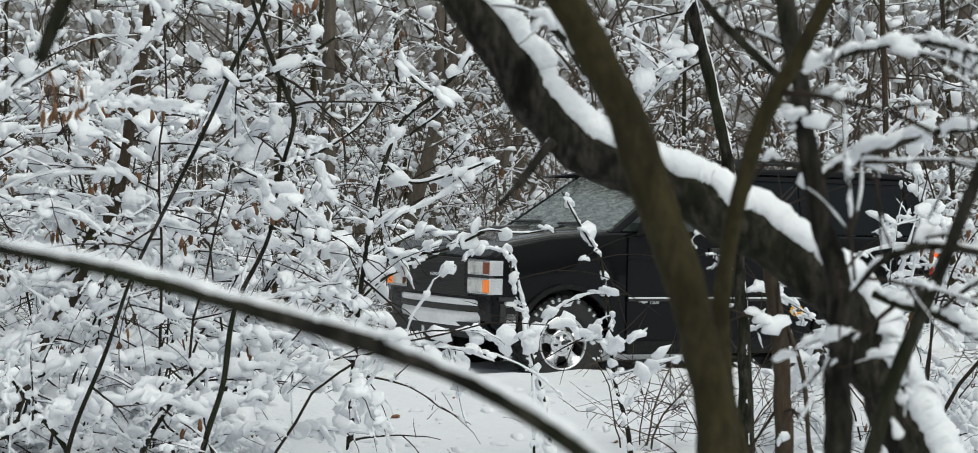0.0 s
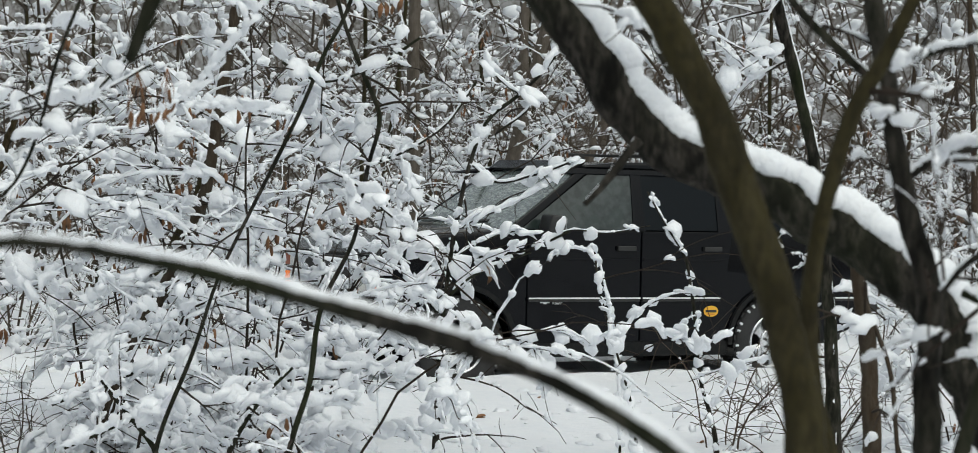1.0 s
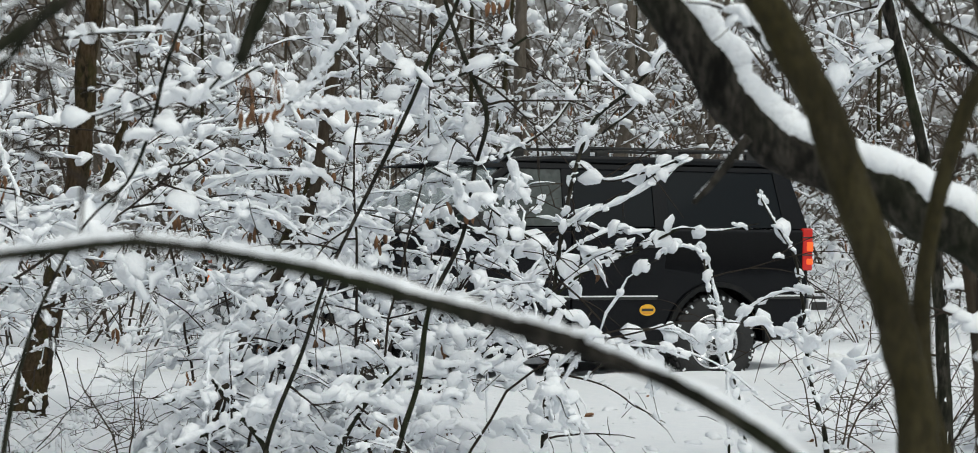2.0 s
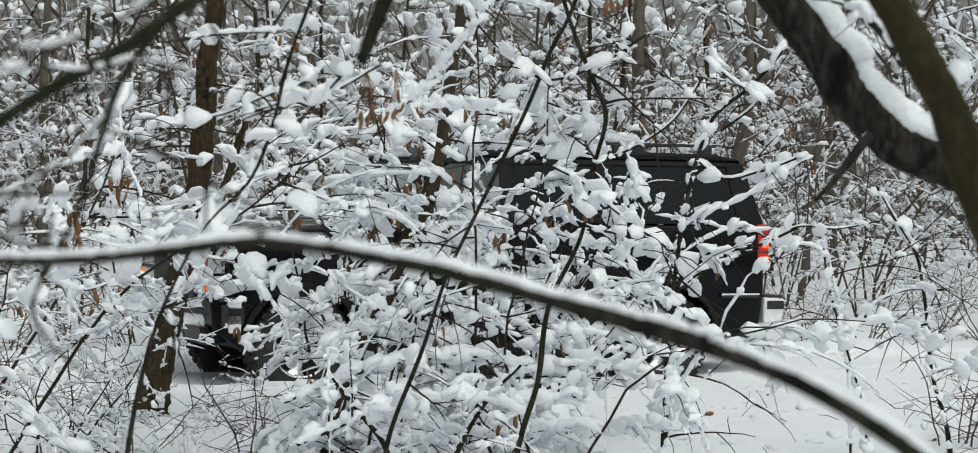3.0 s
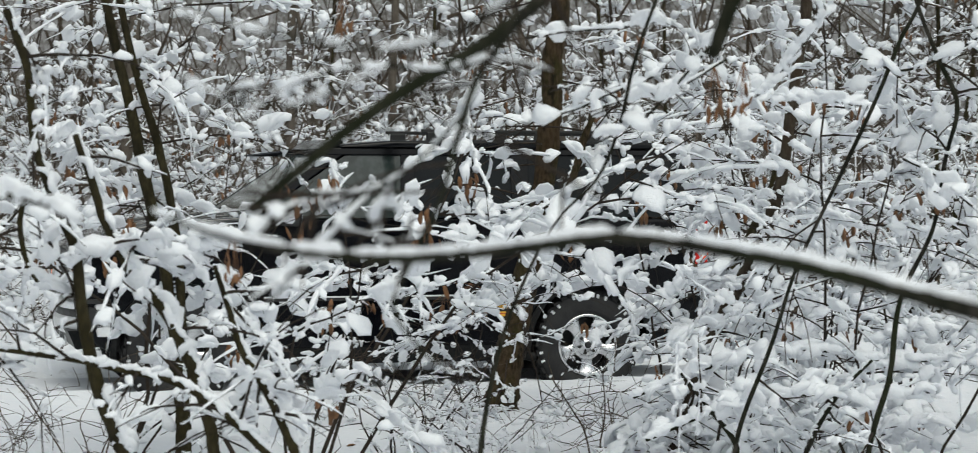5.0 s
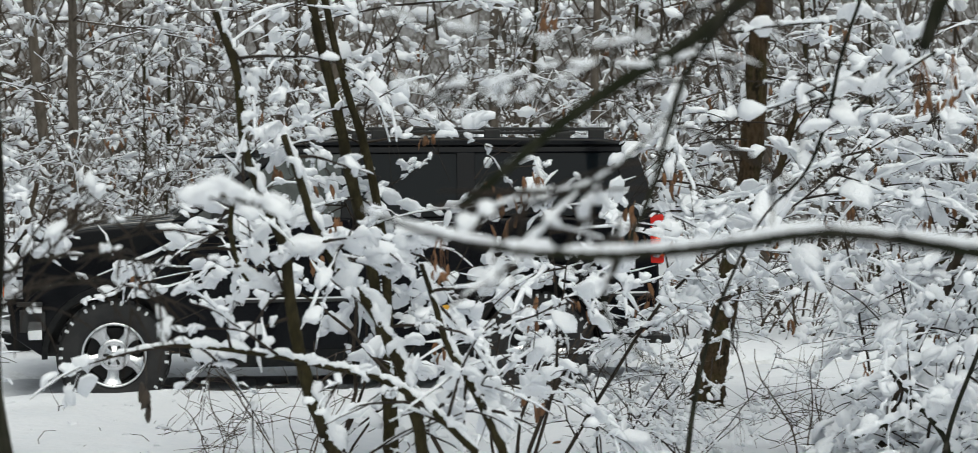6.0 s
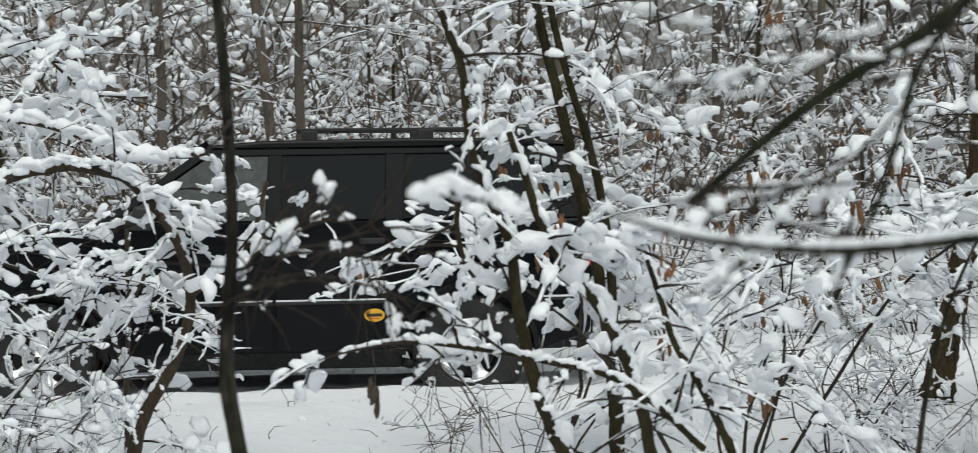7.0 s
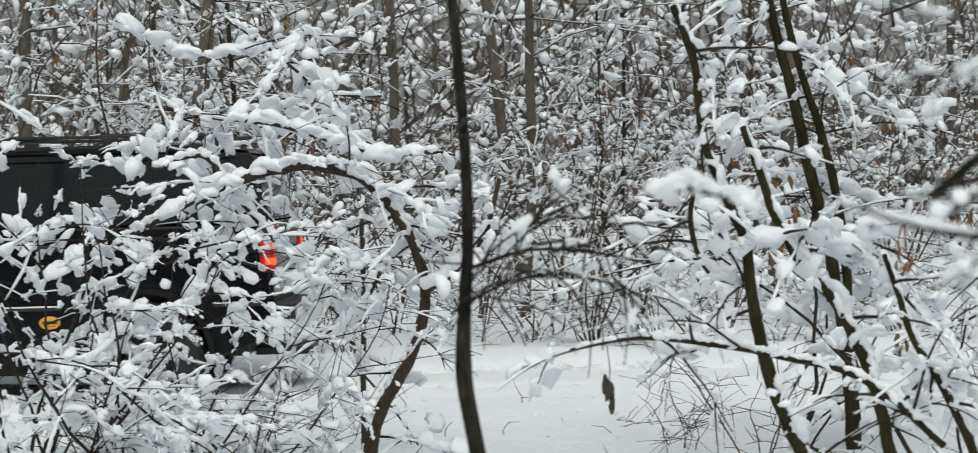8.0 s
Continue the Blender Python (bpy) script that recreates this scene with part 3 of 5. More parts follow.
limb(snag, "trunk", [(0.919, 11.997, 2.843, 0.0321), (0.992, 12.018, 2.561, 0.0321), (1.088, 12.032, 2.230, 0.0289), (1.195, 12.038, 1.819, 0.0289), (1.284, 12.026, 1.230, 0.0321), (1.329, 11.986, 0.596, 0.0353), (1.350, 11.967, -0.050, 0.0441)], snow=0.8, twigs=6)
leftstem = plant("slanting_sapling", "crooked dark sapling among laden shrubs", "tree", BARK_BROWN)
limb(leftstem, "trunk", [(-1.814, 12.900, 2.936, 0.0243), (-1.884, 12.925, 2.560, 0.0261), (-1.967, 12.942, 2.045, 0.0296), (-2.038, 12.939, 1.529, 0.0330), (-2.137, 12.918, 1.217, 0.0365), (-2.287, 12.880, 0.906, 0.0382), (-2.430, 12.836, 0.625, 0.0417), (-2.568, 12.779, 0.292, 0.0452), (-2.619, 12.755, -0.050, 0.0565)], snow=0.35, twigs=12)
mossy = plant("mossy_tree", "brown mossy tree with a flared foot in the snow", "tree", BARK_MOSS)
limb(mossy, "trunk", [(-3.717, 14.848, 3.267, 0.0491), (-3.785, 14.878, 2.785, 0.0552), (-3.845, 14.896, 2.257, 0.0634), (-3.886, 14.901, 1.686, 0.0716), (-3.939, 14.885, 1.277, 0.0757), (-4.020, 14.848, 0.847, 0.0818), (-4.097, 14.800, 0.419, 0.0900), (-4.158, 14.749, 0.053, 0.1187), (-4.162, 14.746, -0.050, 0.1483)], snow=0.2, twigs=14)
limb(mossy, "limb", [(-3.958, 14.771, 1.075, 0.0285), (-3.784, 14.823, 1.320, 0.0305), (-3.667, 14.854, 1.646, 0.0264), (-3.569, 14.872, 1.971, 0.0203)], snow=0.6, twigs=5)
leanstem = plant("leaning_sapling", "thin olive sapling leaning over the road edge", "tree", BARK_OLIVE)
limb(leanstem, "stem", [(-2.238, 14.223, 1.819, 0.0229), (-2.266, 14.220, 1.572, 0.0268), (-2.391, 14.196, 1.247, 0.0306), (-2.566, 14.151, 0.845, 0.0344), (-2.717, 14.100, 0.501, 0.0382), (-2.814, 14.054, 0.197, 0.0421), (-2.846, 14.040, -0.050, 0.0526)], snow=0.4, twigs=7)
dark = plant("upright_sapling", "dark wavy sapling stem standing alone", "tree", BARK_DARK)
limb(dark, "stem", [(-2.990, 4.558, 2.291, 0.0101), (-2.981, 4.603, 1.983, 0.0116), (-2.975, 4.620, 1.791, 0.0130), (-2.970, 4.628, 1.604, 0.0130), (-2.966, 4.628, 1.425, 0.0144), (-2.973, 4.615, 1.253, 0.0159), (-2.973, 4.603, 1.110, 0.0173), (-2.936, 4.601, 0.904, 0.0195), (-2.855, 4.597, -0.050, 0.0244)], snow=0.08, twigs=2)
limb(dark, "dry_branch", [(-2.967, 4.631, 1.345, 0.0050), (-2.84, 4.70, 1.385, 0.0042), (-2.72, 4.78, 1.375, 0.0034), (-2.60, 4.85, 1.345, 0.0024)], snow=0.05, twigs=12)
limb(dark, "dry_branch", [(-2.970, 4.622, 1.270, 0.0042), (-2.86, 4.69, 1.320, 0.0036), (-2.76, 4.75, 1.325, 0.0028), (-2.68, 4.80, 1.300, 0.0020)], snow=0.05, twigs=8)
bush = plant("laden_bush", "tall bush with bowed stems under thick wet snow", "bush", BARK_OLIVE)
limb(bush, "stem", [(-3.835, 7.340, 2.126, 0.0132), (-3.786, 7.375, 1.974, 0.0143), (-3.752, 7.403, 1.646, 0.0154), (-3.695, 7.431, 1.470, 0.0164), (-3.641, 7.455, 1.327, 0.0186), (-3.612, 7.458, 1.108, 0.0208), (-3.546, 7.465, 0.808, 0.0241), (-3.438, 7.483, 0.540, 0.0274), (-3.343, 7.501, -0.050, 0.0343)], snow=1.35, twigs=9)
limb(bush, "stem", [(-3.197, 7.652, 1.244, 0.0088), (-3.152, 7.664, 1.112, 0.0110), (-3.109, 7.672, 0.970, 0.0143), (-3.003, 7.696, 0.779, 0.0175), (-2.894, 7.708, 0.535, 0.0208), (-2.801, 7.722, -0.050, 0.0260)], snow=1.35, twigs=9)
limb(bush, "stem", [(-3.634, 7.461, 1.699, 0.0121), (-3.596, 7.480, 1.578, 0.0132), (-3.554, 7.499, 1.435, 0.0154), (-3.474, 7.531, 1.248, 0.0164), (-3.357, 7.575, 1.093, 0.0186), (-3.253, 7.604, 0.873, 0.0208), (-3.162, 7.603, 0.537, 0.0241), (-3.089, 7.602, -0.050, 0.0302)], snow=1.35, twigs=9)
limb(bush, "low_branch", [(-2.930, 7.489, 0.609, 0.0139), (-3.088, 7.443, 0.762, 0.0128), (-3.228, 7.394, 0.857, 0.0118), (-3.409, 7.317, 0.906, 0.0107), (-3.602, 7.228, 0.950, 0.0096), (-3.885, 7.082, 0.983, 0.0086), (-4.068, 6.975, 0.949, 0.0053)], snow=0.8, twigs=8)
limb(bush, "low_branch", [(-1.755, 3.256, 1.529, 0.0034), (-1.696, 3.288, 1.536, 0.0058), (-1.636, 3.318, 1.518, 0.0058), (-1.602, 3.334, 1.498, 0.0029)], snow=0.7, twigs=0)
limb(bush, "branch", [(-3.659, 7.548, 1.135, 0.0111), (-3.779, 7.491, 1.181, 0.0100), (-3.849, 7.464, 1.382, 0.0100), (-3.828, 7.476, 1.514, 0.0078)], snow=1.5, twigs=4)
limb(bush, "branch", [(-3.617, 7.465, 1.294, 0.0110), (-3.459, 7.541, 1.324, 0.0099), (-3.298, 7.611, 1.289, 0.0088), (-3.137, 7.680, 1.320, 0.0066)], snow=1.8, twigs=4)
yellow = plant("olive_sapling", "pair of pale olive saplings behind a laden bush", "tree", BARK_OLIVE)
limb(yellow, "stem", [(-5.599, 11.794, 2.651, 0.0226), (-5.551, 11.843, 2.307, 0.0261), (-5.476, 11.895, 1.943, 0.0296), (-5.401, 11.935, 1.525, 0.0313), (-5.317, 11.964, 1.124, 0.0313), (-5.231, 11.968, 0.569, 0.0313), (-5.187, 11.970, -0.050, 0.0391)], snow=0.5, twigs=6)
limb(yellow, "stem", [(-5.524, 11.835, 2.582, 0.0191), (-5.460, 11.891, 2.202, 0.0209), (-5.329, 11.966, 1.681, 0.0226), (-5.253, 11.996, 1.263, 0.0243), (-5.199, 11.982, 0.568, 0.0261), (-5.177, 11.976, -0.050, 0.0326)], snow=0.5, twigs=6)
bowed = plant("bowed_tree", "small tree bowed into an arch under heavy snow", "tree", BARK_BROWN)
limb(bowed, "trunk", [(-7.827, 8.955, 1.248, 0.0142), (-7.595, 9.158, 1.417, 0.0189), (-7.355, 9.354, 1.550, 0.0237), (-7.033, 9.598, 1.610, 0.0268), (-6.857, 9.725, 1.537, 0.0252), (-6.731, 9.811, 1.376, 0.0252), (-6.649, 9.861, 1.201, 0.0252), (-6.602, 9.882, 0.964, 0.0268), (-6.653, 9.822, 0.652, 0.0300), (-6.780, 9.702, 0.352, 0.0331), (-6.842, 9.640, -0.050, 0.0414)], snow=1.1, twigs=16)
limb(bowed, "limb", [(-6.546, 9.799, 0.969, 0.0188), (-6.391, 9.908, 1.105, 0.0188), (-6.299, 9.973, 1.258, 0.0156), (-6.230, 10.021, 1.522, 0.0125)], snow=1.4, twigs=3)
limb(bowed, "limb", [(-7.750, 9.160, 1.621, 0.0111), (-7.559, 9.318, 1.679, 0.0127), (-7.418, 9.430, 1.455, 0.0143), (-7.272, 9.538, 1.231, 0.0143), (-7.172, 9.608, 1.101, 0.0111)], snow=1.6, twigs=4)
limb(bowed, "limb", [(-7.457, 9.396, 1.865, 0.0111), (-7.262, 9.549, 1.829, 0.0127), (-7.089, 9.680, 1.762, 0.0143), (-6.809, 9.880, 1.660, 0.0143), (-6.599, 10.022, 1.671, 0.0111)], snow=1.8, twigs=4)
limb(bowed, "limb", [(-6.711, 9.941, 1.214, 0.0143), (-6.815, 9.866, 1.122, 0.0127), (-6.929, 9.772, 0.873, 0.0127), (-7.066, 9.660, 0.720, 0.0095)], snow=1.6, twigs=5)
twiggy = plant("overhanging_bush", "tall bush with long dark twigs holding plates of snow", "bush", BARK_DARK)
limb(twiggy, "stem", [(-1.450, 6.925, 2.151, 0.0056), (-1.547, 6.922, 1.870, 0.0056), (-1.579, 6.919, 1.723, 0.0056), (-1.656, 6.903, 1.541, 0.0047), (-1.742, 6.880, 1.455, 0.0037), (-1.874, 6.836, 1.205, 0.0056), (-1.950, 6.792, 0.914, 0.0075), (-1.974, 6.760, 0.698, 0.0084), (-2.012, 6.709, -0.050, 0.0105)], snow=0, twigs=2)
limb(twiggy, "branch", [(-1.250, 6.972, 2.048, 0.0047), (-1.313, 6.966, 1.955, 0.0047), (-1.411, 6.952, 1.840, 0.0037), (-1.497, 6.937, 1.747, 0.0037), (-1.637, 6.907, 1.665, 0.0028)], snow=0, twigs=1, plates=0.5)
limb(twiggy, "branch", [(-1.767, 7.387, 1.773, 0.0040), (-1.645, 7.415, 1.816, 0.0040), (-1.530, 7.438, 1.839, 0.0040), (-1.357, 7.468, 1.933, 0.0040)], snow=0, twigs=1, plates=0.6)
limb(twiggy, "branch", [(-1.964, 7.338, 1.749, 0.0040), (-1.852, 7.366, 1.767, 0.0040), (-1.702, 7.401, 1.834, 0.0040), (-1.588, 7.425, 1.877, 0.0040)], snow=0, twigs=1, plates=0.6)
limb(twiggy, "branch", [(-1.984, 7.322, 2.002, 0.0040), (-1.872, 7.350, 2.021, 0.0040), (-1.703, 7.391, 2.035, 0.0040), (-1.551, 7.423, 2.055, 0.0030)], snow=0, twigs=1, plates=0.6)
limb(twiggy, "branch", [(-1.425, 7.970, 1.794, 0.0043), (-1.311, 7.987, 1.861, 0.0053), (-1.235, 7.996, 1.956, 0.0053), (-1.121, 8.004, 2.099, 0.0053), (-1.012, 8.005, 2.274, 0.0064)], snow=1.5, twigs=1)
limb(twiggy, "branch", [(-1.322, 8.190, 1.825, 0.0044), (-1.182, 8.211, 1.828, 0.0055), (-1.020, 8.234, 1.804, 0.0044)], snow=1.1, twigs=0, plates=0.5)
spray = plant("snowy_bush", "bush with dark twigs and broad plates of snow", "bush", BARK_DARK)
limb(spray, "stem", [(-1.041, 11.010, 2.517, 0.0103), (-1.114, 11.018, 2.321, 0.0103), (-1.182, 11.019, 2.197, 0.0103), (-1.252, 11.020, 2.017, 0.0103), (-1.406, 11.010, 1.674, 0.0103), (-1.523, 10.994, 1.422, 0.0088), (-1.655, 10.966, 1.129, 0.0088), (-1.761, 10.930, 0.777, 0.0103), (-1.904, 10.868, 0.370, 0.0118), (-1.969, 10.840, -0.050, 0.0147)], snow=0, twigs=4)
limb(spray, "stem", [(-1.157, 10.999, 2.514, 0.0103), (-1.096, 11.021, 2.312, 0.0103), (-1.002, 11.043, 2.075, 0.0118), (-0.929, 11.056, 1.898, 0.0118), (-0.977, 11.057, 1.647, 0.0103), (-1.035, 11.049, 1.317, 0.0103), (-1.187, 11.019, 0.962, 0.0118), (-1.222, 10.992, 0.639, 0.0132), (-1.312, 10.946, 0.290, 0.0147), (-1.350, 10.927, -0.050, 0.0184)], snow=0.2, twigs=5)
limb(spray, "branch", [(-1.173, 11.038, 1.637, 0.0059), (-1.055, 11.050, 1.581, 0.0059), (-0.846, 11.066, 1.409, 0.0059), (-0.638, 11.077, 1.266, 0.0059)], snow=0, twigs=2, plates=0.9)
limb(spray, "branch", [(-1.385, 10.999, 2.131, 0.0059), (-1.209, 11.024, 2.047, 0.0059), (-0.977, 11.044, 2.111, 0.0059), (-0.745, 11.053, 2.262, 0.0059)], snow=0, twigs=2, plates=1.0)
limb(spray, "branch", [(-0.940, 11.060, 1.672, 0.0059), (-0.794, 11.070, 1.734, 0.0059), (-0.621, 11.079, 1.855, 0.0059), (-0.478, 11.079, 2.063, 0.0059)], snow=0, twigs=2, plates=1.0)
limb(spray, "branch", [(-0.901, 14.056, 0.924, 0.0075), (-0.738, 14.073, 1.114, 0.0075), (-0.536, 14.086, 1.250, 0.0075), (-0.313, 14.094, 1.304, 0.0075), (-0.180, 14.094, 1.221, 0.0056)], snow=0, twigs=2, plates=1.1)
limb(spray, "branch", [(-0.823, 14.055, 0.813, 0.0075), (-0.642, 14.074, 1.004, 0.0075), (-0.458, 14.085, 1.102, 0.0075), (-0.254, 14.092, 1.182, 0.0056)], snow=0, twigs=2, plates=1.0)
limb(spray, "stem", [(-0.159, 14.092, 1.128, 0.0056), (-0.049, 14.095, 1.206, 0.0056), (0.121, 14.094, 1.173, 0.0056), (0.201, 14.085, 0.951, 0.0056), (0.266, 14.065, 0.616, 0.0075), (0.292, 14.041, 0.320, 0.0075), (0.306, 14.028, -0.050, 0.0094)], snow=0, twigs=0, plates=0.85)
lowspray = plant("low_bush", "low bush pressed down under thick snow", "bush", BARK_DARK)
limb(lowspray, "branch", [(-2.502, 11.270, 0.468, 0.0092), (-2.220, 11.341, 0.590, 0.0108), (-1.902, 11.407, 0.683, 0.0108), (-1.576, 11.458, 0.703, 0.0092), (-1.335, 11.486, 0.662, 0.0062)], snow=1.8, twigs=4, plates=1.1)
limb(lowspray, "branch", [(-2.373, 10.971, 0.295, 0.0090), (-2.014, 11.060, 0.448, 0.0105), (-1.673, 11.124, 0.518, 0.0105), (-1.324, 11.170, 0.508, 0.0090), (-1.031, 11.205, 0.542, 0.0060)], snow=1.9, twigs=4, plates=1.1)
limb(lowspray, "branch", [(-1.939, 11.672, 0.321, 0.0095), (-1.542, 11.727, 0.279, 0.0110), (-1.174, 11.775, 0.330, 0.0095), (-0.800, 11.804, 0.305, 0.0079)], snow=1.9, twigs=4, plates=1.1)
limb(lowspray, "branch", [(-1.669, 11.931, 0.460, 0.0096), (-1.361, 11.982, 0.591, 0.0096), (-1.047, 12.017, 0.628, 0.0096), (-0.759, 12.034, 0.570, 0.0064)], snow=1.8, twigs=3, plates=1.1)
limb(lowspray, "branch", [(-1.452, 12.182, 0.702, 0.0082), (-1.166, 12.218, 0.772, 0.0082), (-0.907, 12.238, 0.745, 0.0082), (-0.678, 12.246, 0.652, 0.0065)], snow=1.7, twigs=3, plates=1.0)
limb(lowspray, "stem", [(-1.354, 11.383, 0.669, 0.0076), (-1.497, 11.352, 0.517, 0.0122), (-1.635, 11.307, 0.277, 0.0152), (-1.675, 11.287, 0.158, 0.0168), (-1.701, 11.274, -0.050, 0.0210)], snow=0.6, twigs=1)
limb(lowspray, "stem", [(-2.258, 11.232, 0.598, 0.0076), (-2.137, 11.241, 0.451, 0.0122), (-1.984, 11.247, 0.245, 0.0152), (-1.950, 11.238, 0.127, 0.0168), (-1.932, 11.234, -0.050, 0.0210)], snow=0.6, twigs=1)
star = plant("snowy_sapling", "slim sapling with plates of snow on its twigs", "sapling", BARK_DARK)
limb(star, "stem", [(-0.049, 12.570, 2.437, 0.0067), (-0.129, 12.580, 2.270, 0.0084), (-0.308, 12.586, 2.068, 0.0100), (-0.472, 12.586, 1.931, 0.0100), (-0.567, 12.587, 1.696, 0.0117), (-0.627, 12.583, 1.393, 0.0134), (-0.684, 12.566, 0.958, 0.0150), (-0.706, 12.533, 0.492, 0.0167), (-0.718, 12.516, -0.050, 0.0209)], snow=0, twigs=5, plates=1.1)
limb(star, "branch", [(-0.477, 12.575, 2.197, 0.0067), (-0.358, 12.584, 2.100, 0.0067), (-0.257, 12.589, 2.035, 0.0067), (-0.436, 12.589, 1.848, 0.0067)], snow=0, twigs=1, plates=1.2)
limb(star, "branch", [(-0.567, 12.587, 1.696, 0.0067), (-0.431, 12.593, 1.598, 0.0067), (-0.232, 12.598, 1.636, 0.0067), (-0.000, 12.599, 1.724, 0.0067)], snow=0, twigs=1, plates=1.2)
limb(star, "branch", [(-0.643, 12.581, 1.326, 0.0067), (-0.527, 12.588, 1.396, 0.0067), (-0.362, 12.594, 1.466, 0.0067), (0.017, 12.599, 1.707, 0.0067)], snow=0, twigs=2, plates=1.1)
limb(star, "branch", [(-0.671, 12.573, 1.092, 0.0067), (-0.489, 12.585, 1.196, 0.0067), (-0.256, 12.593, 1.234, 0.0067), (-0.025, 12.598, 1.340, 0.0067)], snow=0, twigs=2, plates=1.1)
limb(star, "branch", [(-0.716, 12.561, 0.891, 0.0067), (-0.887, 12.559, 1.087, 0.0067), (-0.959, 12.561, 1.320, 0.0067), (-0.914, 12.567, 1.555, 0.0067)], snow=0, twigs=2, plates=1.1)
front = plant("snowy_sapling", "small sapling with clumps of snow beside the track", "sapling", BARK_DARK)
limb(front, "stem", [(0.420, 13.693, 1.564, 0.0055), (0.513, 13.689, 1.403, 0.0073), (0.644, 13.679, 1.189, 0.0091), (0.704, 13.665, 0.902, 0.0109), (0.747, 13.637, 0.507, 0.0127), (0.843, 13.599, 0.152, 0.0145), (0.863, 13.591, -0.050, 0.0182)], snow=0, twigs=2, plates=0.9)
limb(front, "stem", [(0.120, 13.695, 1.231, 0.0055), (0.141, 13.690, 1.069, 0.0073), (0.201, 13.677, 0.817, 0.0073), (0.259, 13.665, 0.637, 0.0073), (0.356, 13.637, 0.316, 0.0091), (0.403, 13.623, -0.050, 0.0114)], snow=0, twigs=1, plates=1.0)
limb(front, "branch", [(0.259, 13.665, 0.637, 0.0055), (0.381, 13.675, 0.857, 0.0055), (0.595, 13.673, 0.971, 0.0055), (0.810, 13.662, 0.977, 0.0055)], snow=0, twigs=1, plates=0.9)
limb(front, "branch", [(-0.171, 13.695, 1.261, 0.0036), (-0.027, 13.698, 1.326, 0.0055), (0.190, 13.696, 1.316, 0.0055), (0.442, 13.691, 1.366, 0.0036)], snow=0, twigs=0, plates=0.6)
veil = plant("overhanging_branch", "thin pale branch close by, thick with snow", "branch", BARK_DARK)
limb(veil, "branch", [(-0.952, 2.197, 1.728, 0.0015), (-0.889, 2.224, 1.713, 0.0018), (-0.822, 2.250, 1.700, 0.0022), (-0.739, 2.278, 1.695, 0.0025), (-0.653, 2.301, 1.734, 0.0031), (-0.572, 2.311, 1.835, 0.0040), (-0.494, 2.280, 2.107, 0.0052)], snow=0.4, twigs=0)
limb(veil, "branch", [(-0.988, 2.294, 1.671, 0.0013), (-0.945, 2.312, 1.649, 0.0016), (-0.887, 2.335, 1.641, 0.0016), (-0.810, 2.361, 1.671, 0.0019), (-0.750, 2.379, 1.706, 0.0022)], snow=0.35, twigs=0)
crown = plant("snowy_bush", "spreading bush with snow-lined twigs over the track edge", "bush", BARK_BROWN)
limb(crown, "branch", [(-8.578, 9.859, 2.443, 0.0070), (-8.433, 9.993, 2.340, 0.0087), (-8.309, 10.102, 2.253, 0.0087), (-7.965, 10.376, 2.272, 0.0070)], snow=2.2, twigs=1)
limb(crown, "stem", [(-8.116, 10.245, 2.438, 0.0070), (-7.912, 10.418, 2.247, 0.0087), (-7.783, 10.523, 2.090, 0.0087), (-7.626, 10.647, 1.846, 0.0087), (-7.566, 10.692, 1.395, 0.0122), (-7.552, 10.681, 0.876, 0.0139), (-7.538, 10.640, 0.326, 0.0156), (-7.534, 10.627, -0.050, 0.0196)], snow=0.6, twigs=8, plates=0.6)
limb(crown, "branch", [(-8.374, 10.064, 1.982, 0.0070), (-8.246, 10.171, 1.911, 0.0070), (-7.981, 10.382, 1.888, 0.0070), (-7.815, 10.504, 1.988, 0.0070), (-7.452, 10.765, 1.997, 0.0070)], snow=0, twigs=3, plates=1.0)
limb(crown, "branch", [(-7.462, 10.766, 1.704, 0.0070), (-7.628, 10.647, 1.794, 0.0070), (-7.820, 10.505, 1.833, 0.0070), (-7.932, 10.423, 1.750, 0.0070)], snow=0, twigs=3, plates=0.9)
limb(crown, "branch", [(-8.567, 9.894, 1.050, 0.0070), (-8.338, 10.094, 1.178, 0.0070), (-8.101, 10.283, 1.101, 0.0087), (-7.830, 10.483, 0.955, 0.0087), (-7.633, 10.613, 0.741, 0.0104), (-7.557, 10.642, 0.464, 0.0104)], snow=0, twigs=5, plates=0.6)



